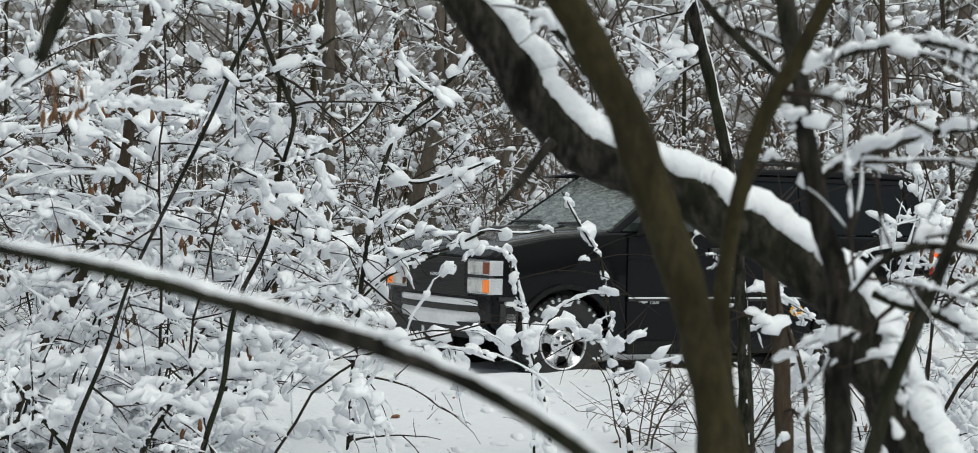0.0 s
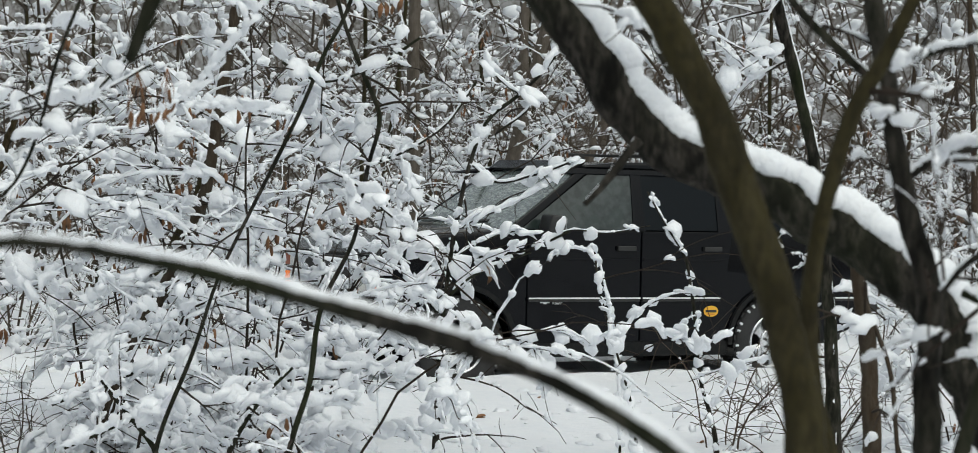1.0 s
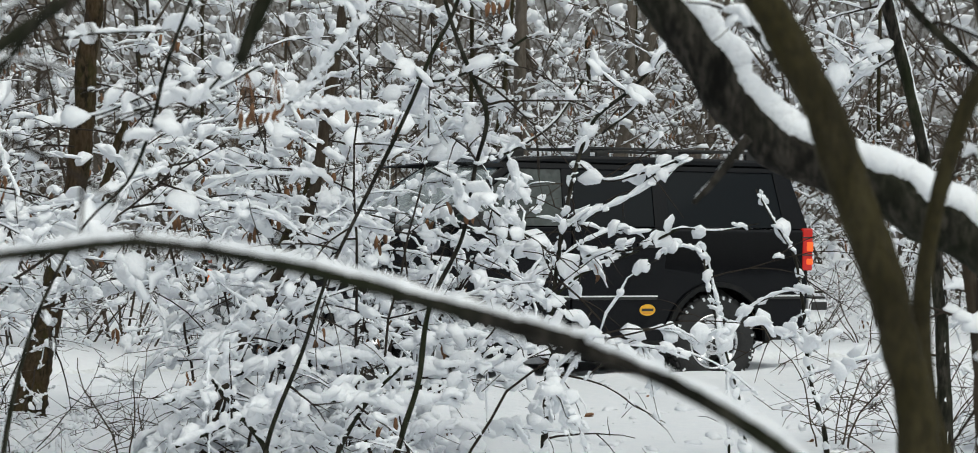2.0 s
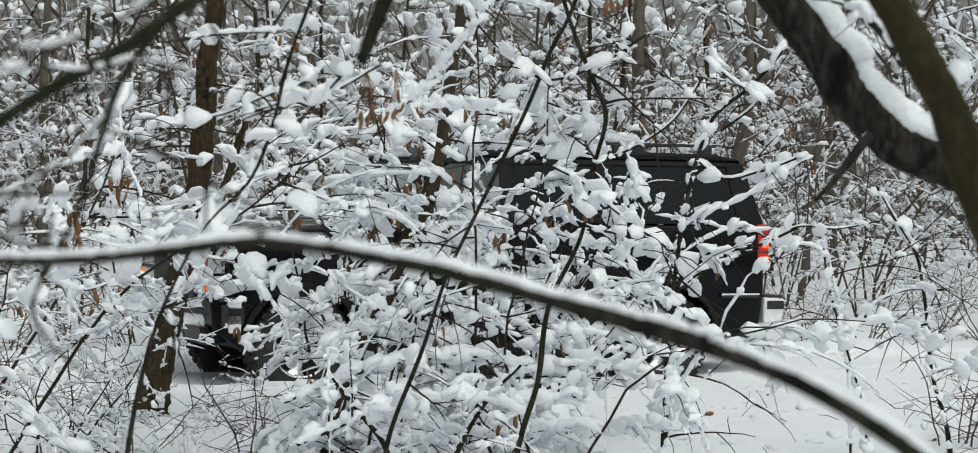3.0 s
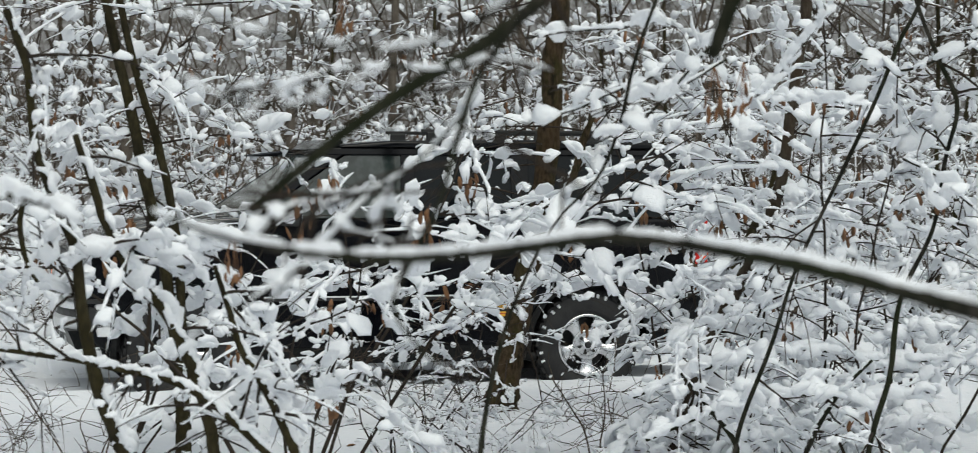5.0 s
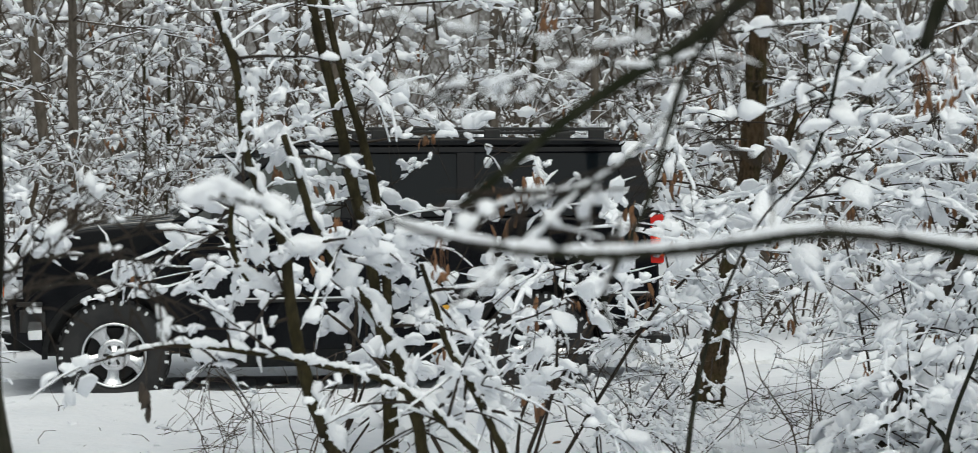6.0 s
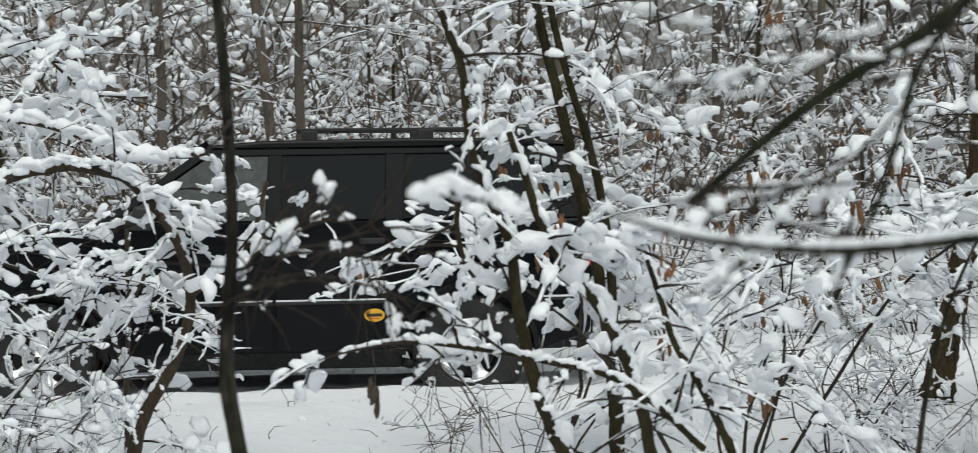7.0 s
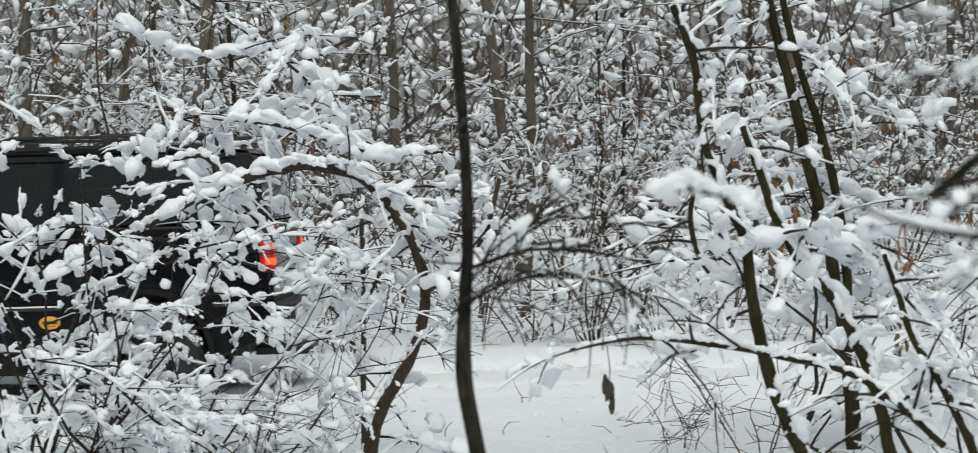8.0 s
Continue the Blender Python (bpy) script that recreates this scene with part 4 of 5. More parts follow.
# ---- laden shrubs ----
def shrub(name, label, seed, height, stems, spread, load, full, kind, far=False, leaves=0, clear=0.15):
    rng = np.random.default_rng(seed)
    ob = tagged(new(name), label, "shrub", group=kind)
    lumpy = BALL_FAR if far else BALL_MID
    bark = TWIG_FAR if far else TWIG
    twig, snow, leaf = Soup(), Soup(), Soup()
    for k in range(stems):
        a = rng.uniform(0, 6.28)
        way = np.array([math.cos(a) * spread, math.sin(a) * spread, rng.uniform(0.8, 1.2)])
        h = height * rng.uniform(0.6, 1.1)
        st = wander(np.array([math.cos(a), math.sin(a), 0]) * rng.uniform(0.02, 0.15) + [0, 0, -0.06], way, h, 12, rng, 0.25, 0.5)
        r0 = 0.004 + 0.0032 * h * rng.uniform(0.6, 1.3)
        s = Soup()
        s.tube(st, np.linspace(r0, 0.003, 13), 6 if not far else 4)
        hang("stem", s.mesh("stem", bark), ob)
        laden(snow, st[2 + int(9 * clear):], 0.008, rng, load * 0.8, lumpy, full * 0.4)
        for b in range(int(3 + (1.7 if far else 2.6) * h)):
            i = int(rng.integers(1 + int(11 * clear), 13))
            out = rng.normal(size=3) * np.array([1, 1, 0.35])
            out = out / np.linalg.norm(out) + np.array([way[0], way[1], 0.4]) * 0.35
            L = rng.uniform(0.3, 0.85) * (0.5 + 0.25 * height)
            t = wander(st[i], out, L, 7, rng, 0.55, 0.4)
            if far:
                twig.tube(t[::2], np.linspace(min(r0 * 0.5, 0.007), 0.002, 4), 3)
            else:
                twig.tube(t, np.linspace(min(r0 * 0.5, 0.007), 0.002, 8), 4)
            laden(snow, t[1:], 0.004, rng, load, lumpy, full)
            for _ in range(3 if not far else 2):
                j = int(rng.integers(2, 7))
                u = wander(t[j], rng.normal(size=3) * 0.6 + out, L * rng.uniform(0.3, 0.6), 5, rng, 0.5, 0.5)
                if far:
                    twig.tube(u[::2], np.linspace(0.0035, 0.0015, 3), 3)
                else:
                    twig.tube(u, np.linspace(0.0035, 0.0013, 6), 3)
                laden(snow, u, 0.003, rng, load * 0.85, lumpy, full)
    for _ in range(46 if far else 30):
        t = twig.v[rng.integers(len(twig.v))]
        c = t[rng.integers(len(t))]
        if c[2] > height * clear:
            u = wander(c, rng.normal(size=3) * [1, 1, 0.6] + [0, 0, 0.5], rng.uniform(0.2, 0.6), 5, rng, 0.1, 0.4)
            twig.tube(u[::2], np.linspace(0.003, 0.0012, 3), 3)
    for _ in range(leaves):
        t = twig.v[rng.integers(len(twig.v))]
        c = t[rng.integers(len(t))]
        for _ in range(4):
            leaf.lump(c + rng.normal(size=3) * 0.03 - [0, 0, 0.05], (rng.normal() * 0.2, rng.normal() * 0.2, -1), (0.035, 0.014, 0.004), rng, BALL_FAR)
    hang("twig_spray", twig.mesh("twig_spray", bark), ob, kind="stuff")
    hang("snow", snow.mesh("snow", SNOW), ob, "wet white snow in clumps", kind="stuff")
    if leaf.n:
        hang("dead_foliage", leaf.mesh("dead_foliage", LEAF), ob, "withered brown leaves", kind="stuff")
    return ob


def scatter(protos, places, seed):
    """Copies of the shrubs at the places (x, y, size); each prototype takes the first place of its own."""
    rng = random.Random(seed)
    used = set()
    for k, (x, y, size) in enumerate(places):
        p = protos[k % len(protos)]
        m = pose(x, y, float(ground_height(x, y)[0]) - 0.02, 0, 0, rng.uniform(0, 360))
        if p not in used:
            used.add(p)
            p.matrix_basis = m
        else:
            p2 = copy_thing(p, m)
            p2.scale = (size, size, size)


def polar(bearing, d):
    """A place by its bearing from the camera (degrees, to the left of straight ahead) and distance."""
    return -d * math.sin(radians(bearing)), d * math.cos(radians(bearing))


def road_distance(bearing):
    c, s = math.cos(radians(bearing)), math.sin(radians(bearing))
    lo, hi = 4.0, 60.0
    for _ in range(40):
        mid = (lo + hi) / 2
        if road_side(-mid * s, mid * c)[0] < 0:
            lo = mid
        else:
            hi = mid
    return lo


TALL = [shrub("laden_shrub", "bare shrub bent under clumps of wet snow", 11 + k, 2.4, 4, 0.33, 0.98, 0.60, "laden shrubs before the track", leaves=14 if k % 2 else 6) for k in range(5)]
ARCH = [shrub("arching_shrub", "bare-stemmed shrub with a crown of snowy twigs", 21 + k, 2.7, 3, 0.36, 0.95, 0.56, "arching shrubs before the track", leaves=14 if k % 2 else 6, clear=0.42) for k in range(5)]
LOW = [shrub("low_shrub", "low tangled shrub covered in snow", 31 + k, 0.75, 4, 1.35, 1.3, 0.9, "low shrubs before the track") for k in range(4)]
THIN = [shrub("thin_shrub", "thin reddish twigs rising from the snow", 41 + k, 0.9, 4, 0.35, 0.7, 0.12, "thin shrubs before the track", far=True) for k in range(3)]
BACK = [shrub("woodland_shrub", "snow-covered shrub in the wood behind the track", 51 + k, 3.6, 4, 0.30, 0.84, 0.55, "shrubs behind the track", far=True, leaves=14 if k % 2 else 4) for k in range(8)]

rnd = random.Random(5)


def band(*stretches):
    """Places in stretches: bearing from and to (degrees), how many, distance from and to, size from and to."""
    out = []
    for b0, b1, count, d0, d1, s0, s1 in stretches:
        for k in range(count):
            b = b0 + (b1 - b0) * (k + rnd.random()) / count
            out.append((*polar(b, min(rnd.uniform(d0, d1), road_distance(b) - 1.1)), rnd.uniform(s0, s1)))
    return out


scatter(TALL, band((5.0, 12, 4, 12.5, 15.5, 0.8, 1.1), (42, 45, 1, 12.5, 13.5, 0.7, 0.9), (-11, -8, 1, 15, 18, 0.8, 1.0)), 1)
scatter(ARCH, band((4, 12, 1, 10.5, 12.0, 0.9, 1.1), (10, 12.5, 1, 11, 13, 0.9, 1.1), (19.8, 20.6, 1, 12.0, 13.0, 0.8, 0.9), (18.5, 25, 2, 10.5, 13.5, 0.85, 1.1), (41.5, 45, 1, 10, 12, 0.9, 1.1), (-11, -6, 1, 12, 14, 0.9, 1.1)), 2)
scatter(LOW, band((6.0, 11.5, 3, 12.5, 14.2, 0.8, 1.1), (40, 44, 1, 12.5, 13.5, 0.6, 0.9), (-11, -8, 1, 14, 15, 0.8, 1.0)), 3)
scatter(THIN, [(0.95, 14.9, 1.0)] + band((-11, -4, 5, 13, 18, 0.7, 1.1), (10, 26, 5, 12.5, 15.5, 0.5, 0.9), (27, 44, 3, 12, 14.5, 0.5, 0.8)), 4)
VERGE = [shrub("verge_shrub", "fine bare twigs flecked with snow behind the track", 61 + k, 1.25, 7, 0.45, 0.6, 0.40, "shrubs along the far verge", far=True) for k in range(4)]
scatter(VERGE, [(*polar(b, road_distance(b) + rnd.uniform(3.0, 4.6)), rnd.uniform(0.7, 1.15)) for b in np.linspace(-9, 46, 38)], 7)
UNDER = [shrub("tangled_shrub", "dense tangle of thin snow-loaded twigs before the track", 66 + k, 1.75, 6, 0.55, 0.66, 0.60, "tangled shrubs before the track") for k in range(2)]
scatter(UNDER, [(*polar(40.6, 11.2), 1.0), (*polar(43.2, 11.0), 1.0), (*polar(38.7, 11.5), 0.85), (*polar(18.3, 12.6), 0.7), (*polar(16.2, 12.9), 0.5)], 8)
places = []
for d0, d1, count in ((4.4, 7.5, 24), (7.5, 13, 30), (13, 24, 22), (24, 40, 8)):
    for k in range(count):
        b = -14 + 62 * (k + rnd.random()) / count
        places.append((*polar(b, road_distance(b) + rnd.uniform(d0, d1)), rnd.uniform(0.75, 1.35)))
# unseen shrubs added round and behind the camera, to block low sky light
for k in range(12):
    places.append((*polar(85 + 200 * (k + rnd.random()) / 12, rnd.uniform(6, 16)), rnd.uniform(0.8, 1.3)))
scatter(BACK, places, 5)


# ---- the wood behind the track ----
def wood_tree(seed, radius, bark):
    rng = np.random.default_rng(seed)
    ob = tagged(new("woodland_tree"), "slim bare tree with snow on its branches behind the track", "tree", group="trees behind the track")
    st = wander((0, 0, -0.1), (rng.normal() * 0.06, rng.normal() * 0.06, 1), 8.5, 16, rng, 0, 0.16)
    s = Soup()
    s.tube(st, np.linspace(radius * 1.15, radius * 0.4, 17), 8, 0.05, rng)
    hang("trunk", s.mesh("trunk", bark), ob)
    twig, snow = Soup(), Soup()
    for _ in range(17):
        i = int(rng.integers(2, 16))
        t = wander(st[i], rng.normal(size=3) * [1, 1, 0.3] + [0, 0, 0.25], rng.uniform(0.7, 1.9), 8, rng, 0.5, 0.4)
        twig.tube(t[::2], np.linspace(0.014, 0.003, 5), 3)
        laden(snow, t[1:], 0.006, rng, 1.0, BALL_FAR, 0.6)
        for _ in range(2):
            u = wander(t[int(rng.integers(2, 8))], rng.normal(size=3) + [0, 0, 0.2], rng.uniform(0.3, 0.8), 5, rng, 0.5)
            twig.tube(u[::2], np.linspace(0.006, 0.002, 3), 3)
            laden(snow, u, 0.004, rng, 0.9, BALL_FAR, 0.6)
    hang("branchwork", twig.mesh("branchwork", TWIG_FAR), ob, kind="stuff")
    hang("snow", snow.mesh("snow", SNOW), ob, "white snow on the branches", kind="stuff")
    return ob


WOOD = [wood_tree(71 + k, (0.075, 0.035, 0.085, 0.04, 0.028, 0.05)[k], (BARK_GREY, BARK_OLIVE, BARK_GREY, BARK_BROWN, BARK_OLIVE, BARK_GREY)[k]) for k in range(6)]
places = [(*polar(4.1, 25.5), 1.0), (*polar(1.9, 33), 1.0), (*polar(2.3, 26), 1.0)]
for d0, d1, count in ((6, 9, 4), (9, 18, 22), (18, 40, 34)):
    for k in range(count):
        b = -14 + 62 * (k + rnd.random()) / count
        places.append((*polar(b, road_distance(b) + rnd.uniform(d0, d1)), rnd.uniform(0.8, 1.3)))
# unseen trees added behind the camera, to darken lit fronts and car reflections
for k in range(26):
    places.append((*polar(80 + 210 * (k + rnd.random()) / 26, rnd.uniform(5.5, 20)), rnd.uniform(1.0, 1.5)))
scatter(WOOD, places, 6)


# ---- the thicket far behind, and what pokes out of the snow ----
def far_thicket():
    rng = np.random.default_rng(17)
    snow, twig = Soup(), Soup()
    for k in range(6000):
        x, y = polar(rng.uniform(-15, 48), rng.uniform(34, 64))
        z = rng.uniform(0.1, 6.5)
        r = rng.uniform(0.04, 0.13)
        snow.lump((x, y, z), rng.normal(size=3) * [1, 1, 0.4], (r * 1.6, r, r * 0.6), rng, BALL_FAR, rng.normal() * 0.5)
    for k in range(3200):
        x, y = polar(rng.uniform(-15, 48), rng.uniform(32, 64))
        t = wander((x, y, rng.uniform(-0.3, 4.0)), rng.normal(size=3) * [0.5, 0.5, 0.3] + [0, 0, 0.8], rng.uniform(0.8, 3.0), 2, rng, 0.1)
        twig.tube(t, np.linspace(rng.uniform(0.012, 0.035), 0.008, 3), 3)
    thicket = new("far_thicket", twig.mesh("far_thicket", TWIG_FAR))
    tagged(thicket, "tangle of bare twigs deep in the snowy wood", "thicket", kind="stuff")
    hang("snow", snow.mesh("snow", SNOW), thicket, "white snow on the far twigs", kind="stuff")


far_thicket()


def stubble():
    rng = np.random.default_rng(23)
    twig, lumps = Soup(), Soup()
    for k in range(200):
        x, y = polar(rng.uniform(-13, 46), rng.uniform(11.5, 17.5))
        if road_side(x, y)[0] > -0.5:
            continue
        z = float(ground_height(x, y)[0])
        t = wander((x, y, z - 0.03), rng.normal(size=3) * [0.6, 0.6, 0.2] + [0, 0, 0.8], rng.uniform(0.06, 0.25), 3, rng, 0.3, 0.9)
        twig.tube(t, np.linspace(0.004, 0.0015, 4), 3)
    for k in range(650):
        x, y = polar(rng.uniform(-13, 46), rng.uniform(11.0, 18.5))
        if road_side(x, y)[0] > -0.3:
            continue
        z = float(ground_height(x, y)[0])
        r = 0.012 + 0.05 * rng.random() ** 3
        lumps.lump((x, y, z), rng.normal(size=3) * [1, 1, 0.1], (r * 1.4, r, r * 0.6), rng, BALL_MID if r > 0.04 else BALL_FAR)
    tagged(new("twig_stubble", twig.mesh("twig_stubble", TWIG)), "thin dry stalks poking out of the snow", "stalks", kind="stuff")
    tagged(new("fallen_snow", lumps.mesh("fallen_snow", SNOW_GROUND)), "small lumps of snow fallen from the twigs", "snow", kind="stuff")


stubble()


# ---- litter ----
def leaf_mesh(seed):
    rng = np.random.default_rng(seed)
    s = Soup()
    for k in range(3):
        s.lump(rng.normal(size=3) * 0.012 + [0, 0, 0.012], rng.normal(size=3) * [1, 1, 0.4], (0.045, 0.026, 0.008), rng, BALL_MID, rng.normal() * 0.6)
    return s.mesh("fallen_leaf", LEAF)


LEAVES = [leaf_mesh(91 + k) for k in range(3)]
for k, (b, d) in enumerate(((2.15, 16.1), (0.75, 17.6), (12.5, 14.6), (19.4, 13.6), (28.0, 13.2), (-3.2, 15.1))):
    x, y = polar(b, d)
    ob = tagged(new("fallen_leaf", LEAVES[k % 3]), "curled brown leaf lying on the snow", "leaf", group="leaves on the snow")
    ob.matrix_basis = pose(x, y, float(ground_height(x, y)[0]) - 0.004, 0, 0, 77 * k)
    ob.scale = [(0.75, 0.4, 0.55)[k % 3]] * 3


def withered_leaf(thing, at):
    """A dark curled leaf hanging from a twig."""
    rng = np.random.default_rng(3)
    s = Soup()
    at = np.array(at) - np.array(thing.location)
    for k in range(4):
        s.lump(at + rng.normal(size=3) * [0.010, 0.010, 0.018], rng.normal(size=3) * 0.35 + [0, 0, -1], (0.032, 0.014, 0.009), rng, BALL_MID, rng.normal())
    s.tube([at + [0, 0, 0.16], at + [0.01, 0, 0.08], at], [0.002, 0.002, 0.002], 5)
    hang("withered_leaf", s.mesh("withered_leaf", LEAF_DARK), thing, "dark withered hanging leaf")


withered_leaf(bush, (-3.856, 6.853, 0.818))


def leaf_cluster(thing, bearing, d, z, count, seed):
    """Brown leaves still hanging in a bunch from a twig."""
    rng = np.random.default_rng(seed)
    x, y = polar(bearing, d)
    at = np.array([x, y, z]) - np.array(thing.location)
    s = Soup()
    for k in range(count):
        c = at + rng.normal(size=3) * [0.028, 0.028, 0.02] * (d / 8)
        s.plate(c - [0, 0, 0.03], rng.normal(size=3) * 0.3 + [0, 0, -1], (0.027 * d / 8, 0.009 * d / 8, 0.003), rng, 9, rng.uniform(0, 3))
        s.tube([at + [0, 0, 0.10], c + [0, 0, 0.03], c], [0.0015, 0.0012, 0.001], 4)
    hang("dead_foliage", s.mesh("dead_foliage", LEAF), thing, "hanging rust-brown dead leaves", kind="stuff")


leaf_cluster(twiggy, 10.6, 7.4, 1.80, 9, 1)
leaf_cluster(twiggy, 9.9, 7.5, 1.82, 6, 2)
leaf_cluster(twiggy, 19.6, 8.0, 2.08, 8, 3)
leaf_cluster(bush, 22.2, 7.5, 1.27, 7, 4)
leaf_cluster(mossy, 16.5, 14.2, 0.80, 12, 5)
leaf_cluster(mossy, 17.1, 14.2, 0.74, 8, 6)


# ---- the car ----
def prism(profile, y0, y1, bevel=0.0, inset=0.0):
    """A side outline (x, z) drawn out from y0 to y1, its edges rounded; inset narrows it towards the top."""
    bm = bmesh.new()
    zs = [z for x, z in profile]
    z0, z1 = min(zs), max(zs)
    def narrow(y, z):
        return y - math.copysign(inset * (z - z0) / (z1 - z0 + 1e-9), y) if inset else y
    a = [bm.verts.new((x, narrow(y0, z), z)) for x, z in profile]
    b = [bm.verts.new((x, narrow(y1, z), z)) for x, z in profile]
    n = len(profile)
    bm.faces.new(a)
    bm.faces.new(b[::-1])
    for i in range(n):
        bm.faces.new((a[(i + 1) % n], a[i], b[i], b[(i + 1) % n]))
    bmesh.ops.recalc_face_normals(bm, faces=bm.faces[:])
    if bevel:
        sharp = [e for e in bm.edges if len(e.link_faces) == 2 and e.calc_face_angle(0) > 0.6]
        bmesh.ops.bevel(bm, geom=sharp, offset=bevel, segments=3, affect="EDGES", profile=0.6)
    return bm


def slab(corners, thick, bevel=0.0):
    """A plate with four or more corners, drawn out along its normal."""
    bm = bmesh.new()
    v = [bm.verts.new(c) for c in corners]
    f = bm.faces.new(v)
    bm.normal_update()
    n = f.normal.copy()
    w = [bm.verts.new(Vector(c) - n * thick) for c in corners]
    bm.faces.new(w[::-1])
    k = len(v)
    for i in range(k):
        bm.faces.new((v[(i + 1) % k], v[i], w[i], w[(i + 1) % k]))
    bmesh.ops.recalc_face_normals(bm, faces=bm.faces[:])
    if bevel:
        bmesh.ops.bevel(bm, geom=bm.edges[:], offset=bevel, segments=2, affect="EDGES", profile=0.6)
    return bm


def box(x0, x1, y0, y1, z0, z1, bevel=0.01):
    return prism([(x0, z0), (x1, z0), (x1, z1), (x0, z1)], y0, y1, bevel)


def turned(profile, sides=40):
    """A ring turned about the y axis from an outline (radius, y)."""
    bm = bmesh.new()
    rings = []
    for k in range(sides):
        a = 2 * math.pi * k / sides
        rings.append([bm.verts.new((r * math.cos(a), y, r * math.sin(a))) for r, y in profile])
    n = len(profile)
    for k in range(sides):
        p, q = rings[k], rings[(k + 1) % sides]
        for i in range(n - 1):
            bm.faces.new((p[i], p[i + 1], q[i + 1], q[i]))
    bmesh.ops.recalc_face_normals(bm, faces=bm.faces[:])
    return bm


def arch(cx, r, z0, n=12):
    """A wheel arch in a side outline, from front to back."""
    t0 = math.asin((z0 - HUB) / r) if abs(z0 - HUB) < r else 0
    return [(cx + r * math.cos(t), HUB + r * math.sin(t)) for t in np.linspace(t0, math.pi - t0, n)]


HUB, FRONT, WHEELBASE, TYRE_R = 0.375, 0.12, 2.985, 0.398
car = tagged(new("black_estate_car"), "large black estate car with chrome bumper driving through snow", "car")

# lower body with its wheel arches
side = [(0.84, 0.52)] + arch(FRONT, 0.475, 0.36) + [(-0.50, 0.33), (-2.4, 0.33)] + arch(-WHEELBASE, 0.475, 0.36) + [
    (-3.86, 0.50), (-3.90, 0.80), (-3.89, 1.33), (-0.35, 1.335), (0.30, 1.285), (0.70, 1.21), (0.85, 1.11), (0.87, 0.80)]
part("body", prism(side, -0.955, 0.955, 0.028), PAINT, car, "glossy black body with road grime", True)
hood = [(0.79, 1.20), (0.86, 1.11), (0.80, 1.08), (-0.34, 1.25), (-0.36, 1.355), (0.2, 1.32), (0.60, 1.258)]
part("bonnet", prism(hood, -0.86, 0.86, 0.02), PAINT_BONNET, car, "glossy black bonnet", True)
for y in (-0.5, 0.5):
    part("bonnet_crease", prism([(0.64, 1.235), (-0.3, 1.335), (-0.3, 1.368), (0.2, 1.333), (0.58, 1.270)], y - 0.05, y + 0.05, 0.01), PAINT_BONNET, car, smooth=True)
# doors and panels on both sides, with gaps between them
for s in (1, -1):
    y0, y1 = (0.95, 0.972) if s > 0 else (-0.972, -0.95)
    for name, x0, x1 in (("front_door", -1.57, -0.48), ("rear_door", -2.44, -1.585)):
        top, low = 1.335, 0.40
        if name == "rear_door":
            out = [(x0 - 0.06, top), (x0, 0.86), (x0 + 0.10, 0.70), (x0 + 0.16, low), (x1, low), (x1, top)]
        else:
            out = [(x0, low), (x1, low), (x1, top), (x0, top)]
        door = part(name, prism(out, y0, y1, 0.008), PAINT, car, smooth=False)
        hx = x0 + 0.14
        part("door_handle", box(hx - 0.08, hx + 0.10, s * 0.985 - 0.02, s * 0.985 + 0.02, 1.17, 1.21, 0.008), PLASTIC, door)
        part("trim_strip", box(x0 + 0.005 if name == "front_door" else x0 + 0.06, x1 - 0.005, s * 0.98 - 0.012, s * 0.98 + 0.012, 0.738, 0.770, 0.006), PLASTIC, door)
        part("trim_line", box(x0 + 0.005 if name == "front_door" else x0 + 0.06, x1 - 0.005, s * 0.992 - 0.004, s * 0.992 + 0.004, 0.762, 0.774, 0.0), TRIM, door, "thin white line")
        # crease along the flank
        part("crease", prism([(x0 + 0.01, 1.085), (x1 - 0.01, 1.085), (x1 - 0.01, 1.105), (x0 + 0.01, 1.105)], s * 0.975 - 0.006, s * 0.975 + 0.006, 0.004), PAINT, door)
    part("rear_trim", box(-3.84, -3.49, s * 0.968 - 0.012, s * 0.968 + 0.012, 0.738, 0.770, 0.006), PLASTIC, car)
    part("rear_trim_line", box(-3.84, -3.49, s * 0.980 - 0.004, s * 0.980 + 0.004, 0.760, 0.774, 0), TRIM, car, "thin white line")
    part("front_trim", box(0.62, 0.80, s * 0.968 - 0.012, s * 0.968 + 0.012, 0.738, 0.770, 0.006), PLASTIC, car)
    part("rocker_panel", prism([(-0.5, 0.27), (-2.48, 0.27), (-2.5, 0.40), (-0.48, 0.40)], s * 0.90 - 0.06, s * 0.90 + 0.06, 0.02), GRIME, car)
    for cx in (FRONT, -WHEELBASE):
        lip = [(cx + r * math.cos(t), HUB + r * math.sin(t)) for r, ts in ((0.51, np.linspace(-0.03, math.pi + 0.03, 18)), (0.468, np.linspace(math.pi + 0.03, -0.03, 18))) for t in ts]
        part("wheel_arch_lip", prism(lip, s * 0.963 - 0.022, s * 0.963 + 0.022, 0.0), GRIME, car)
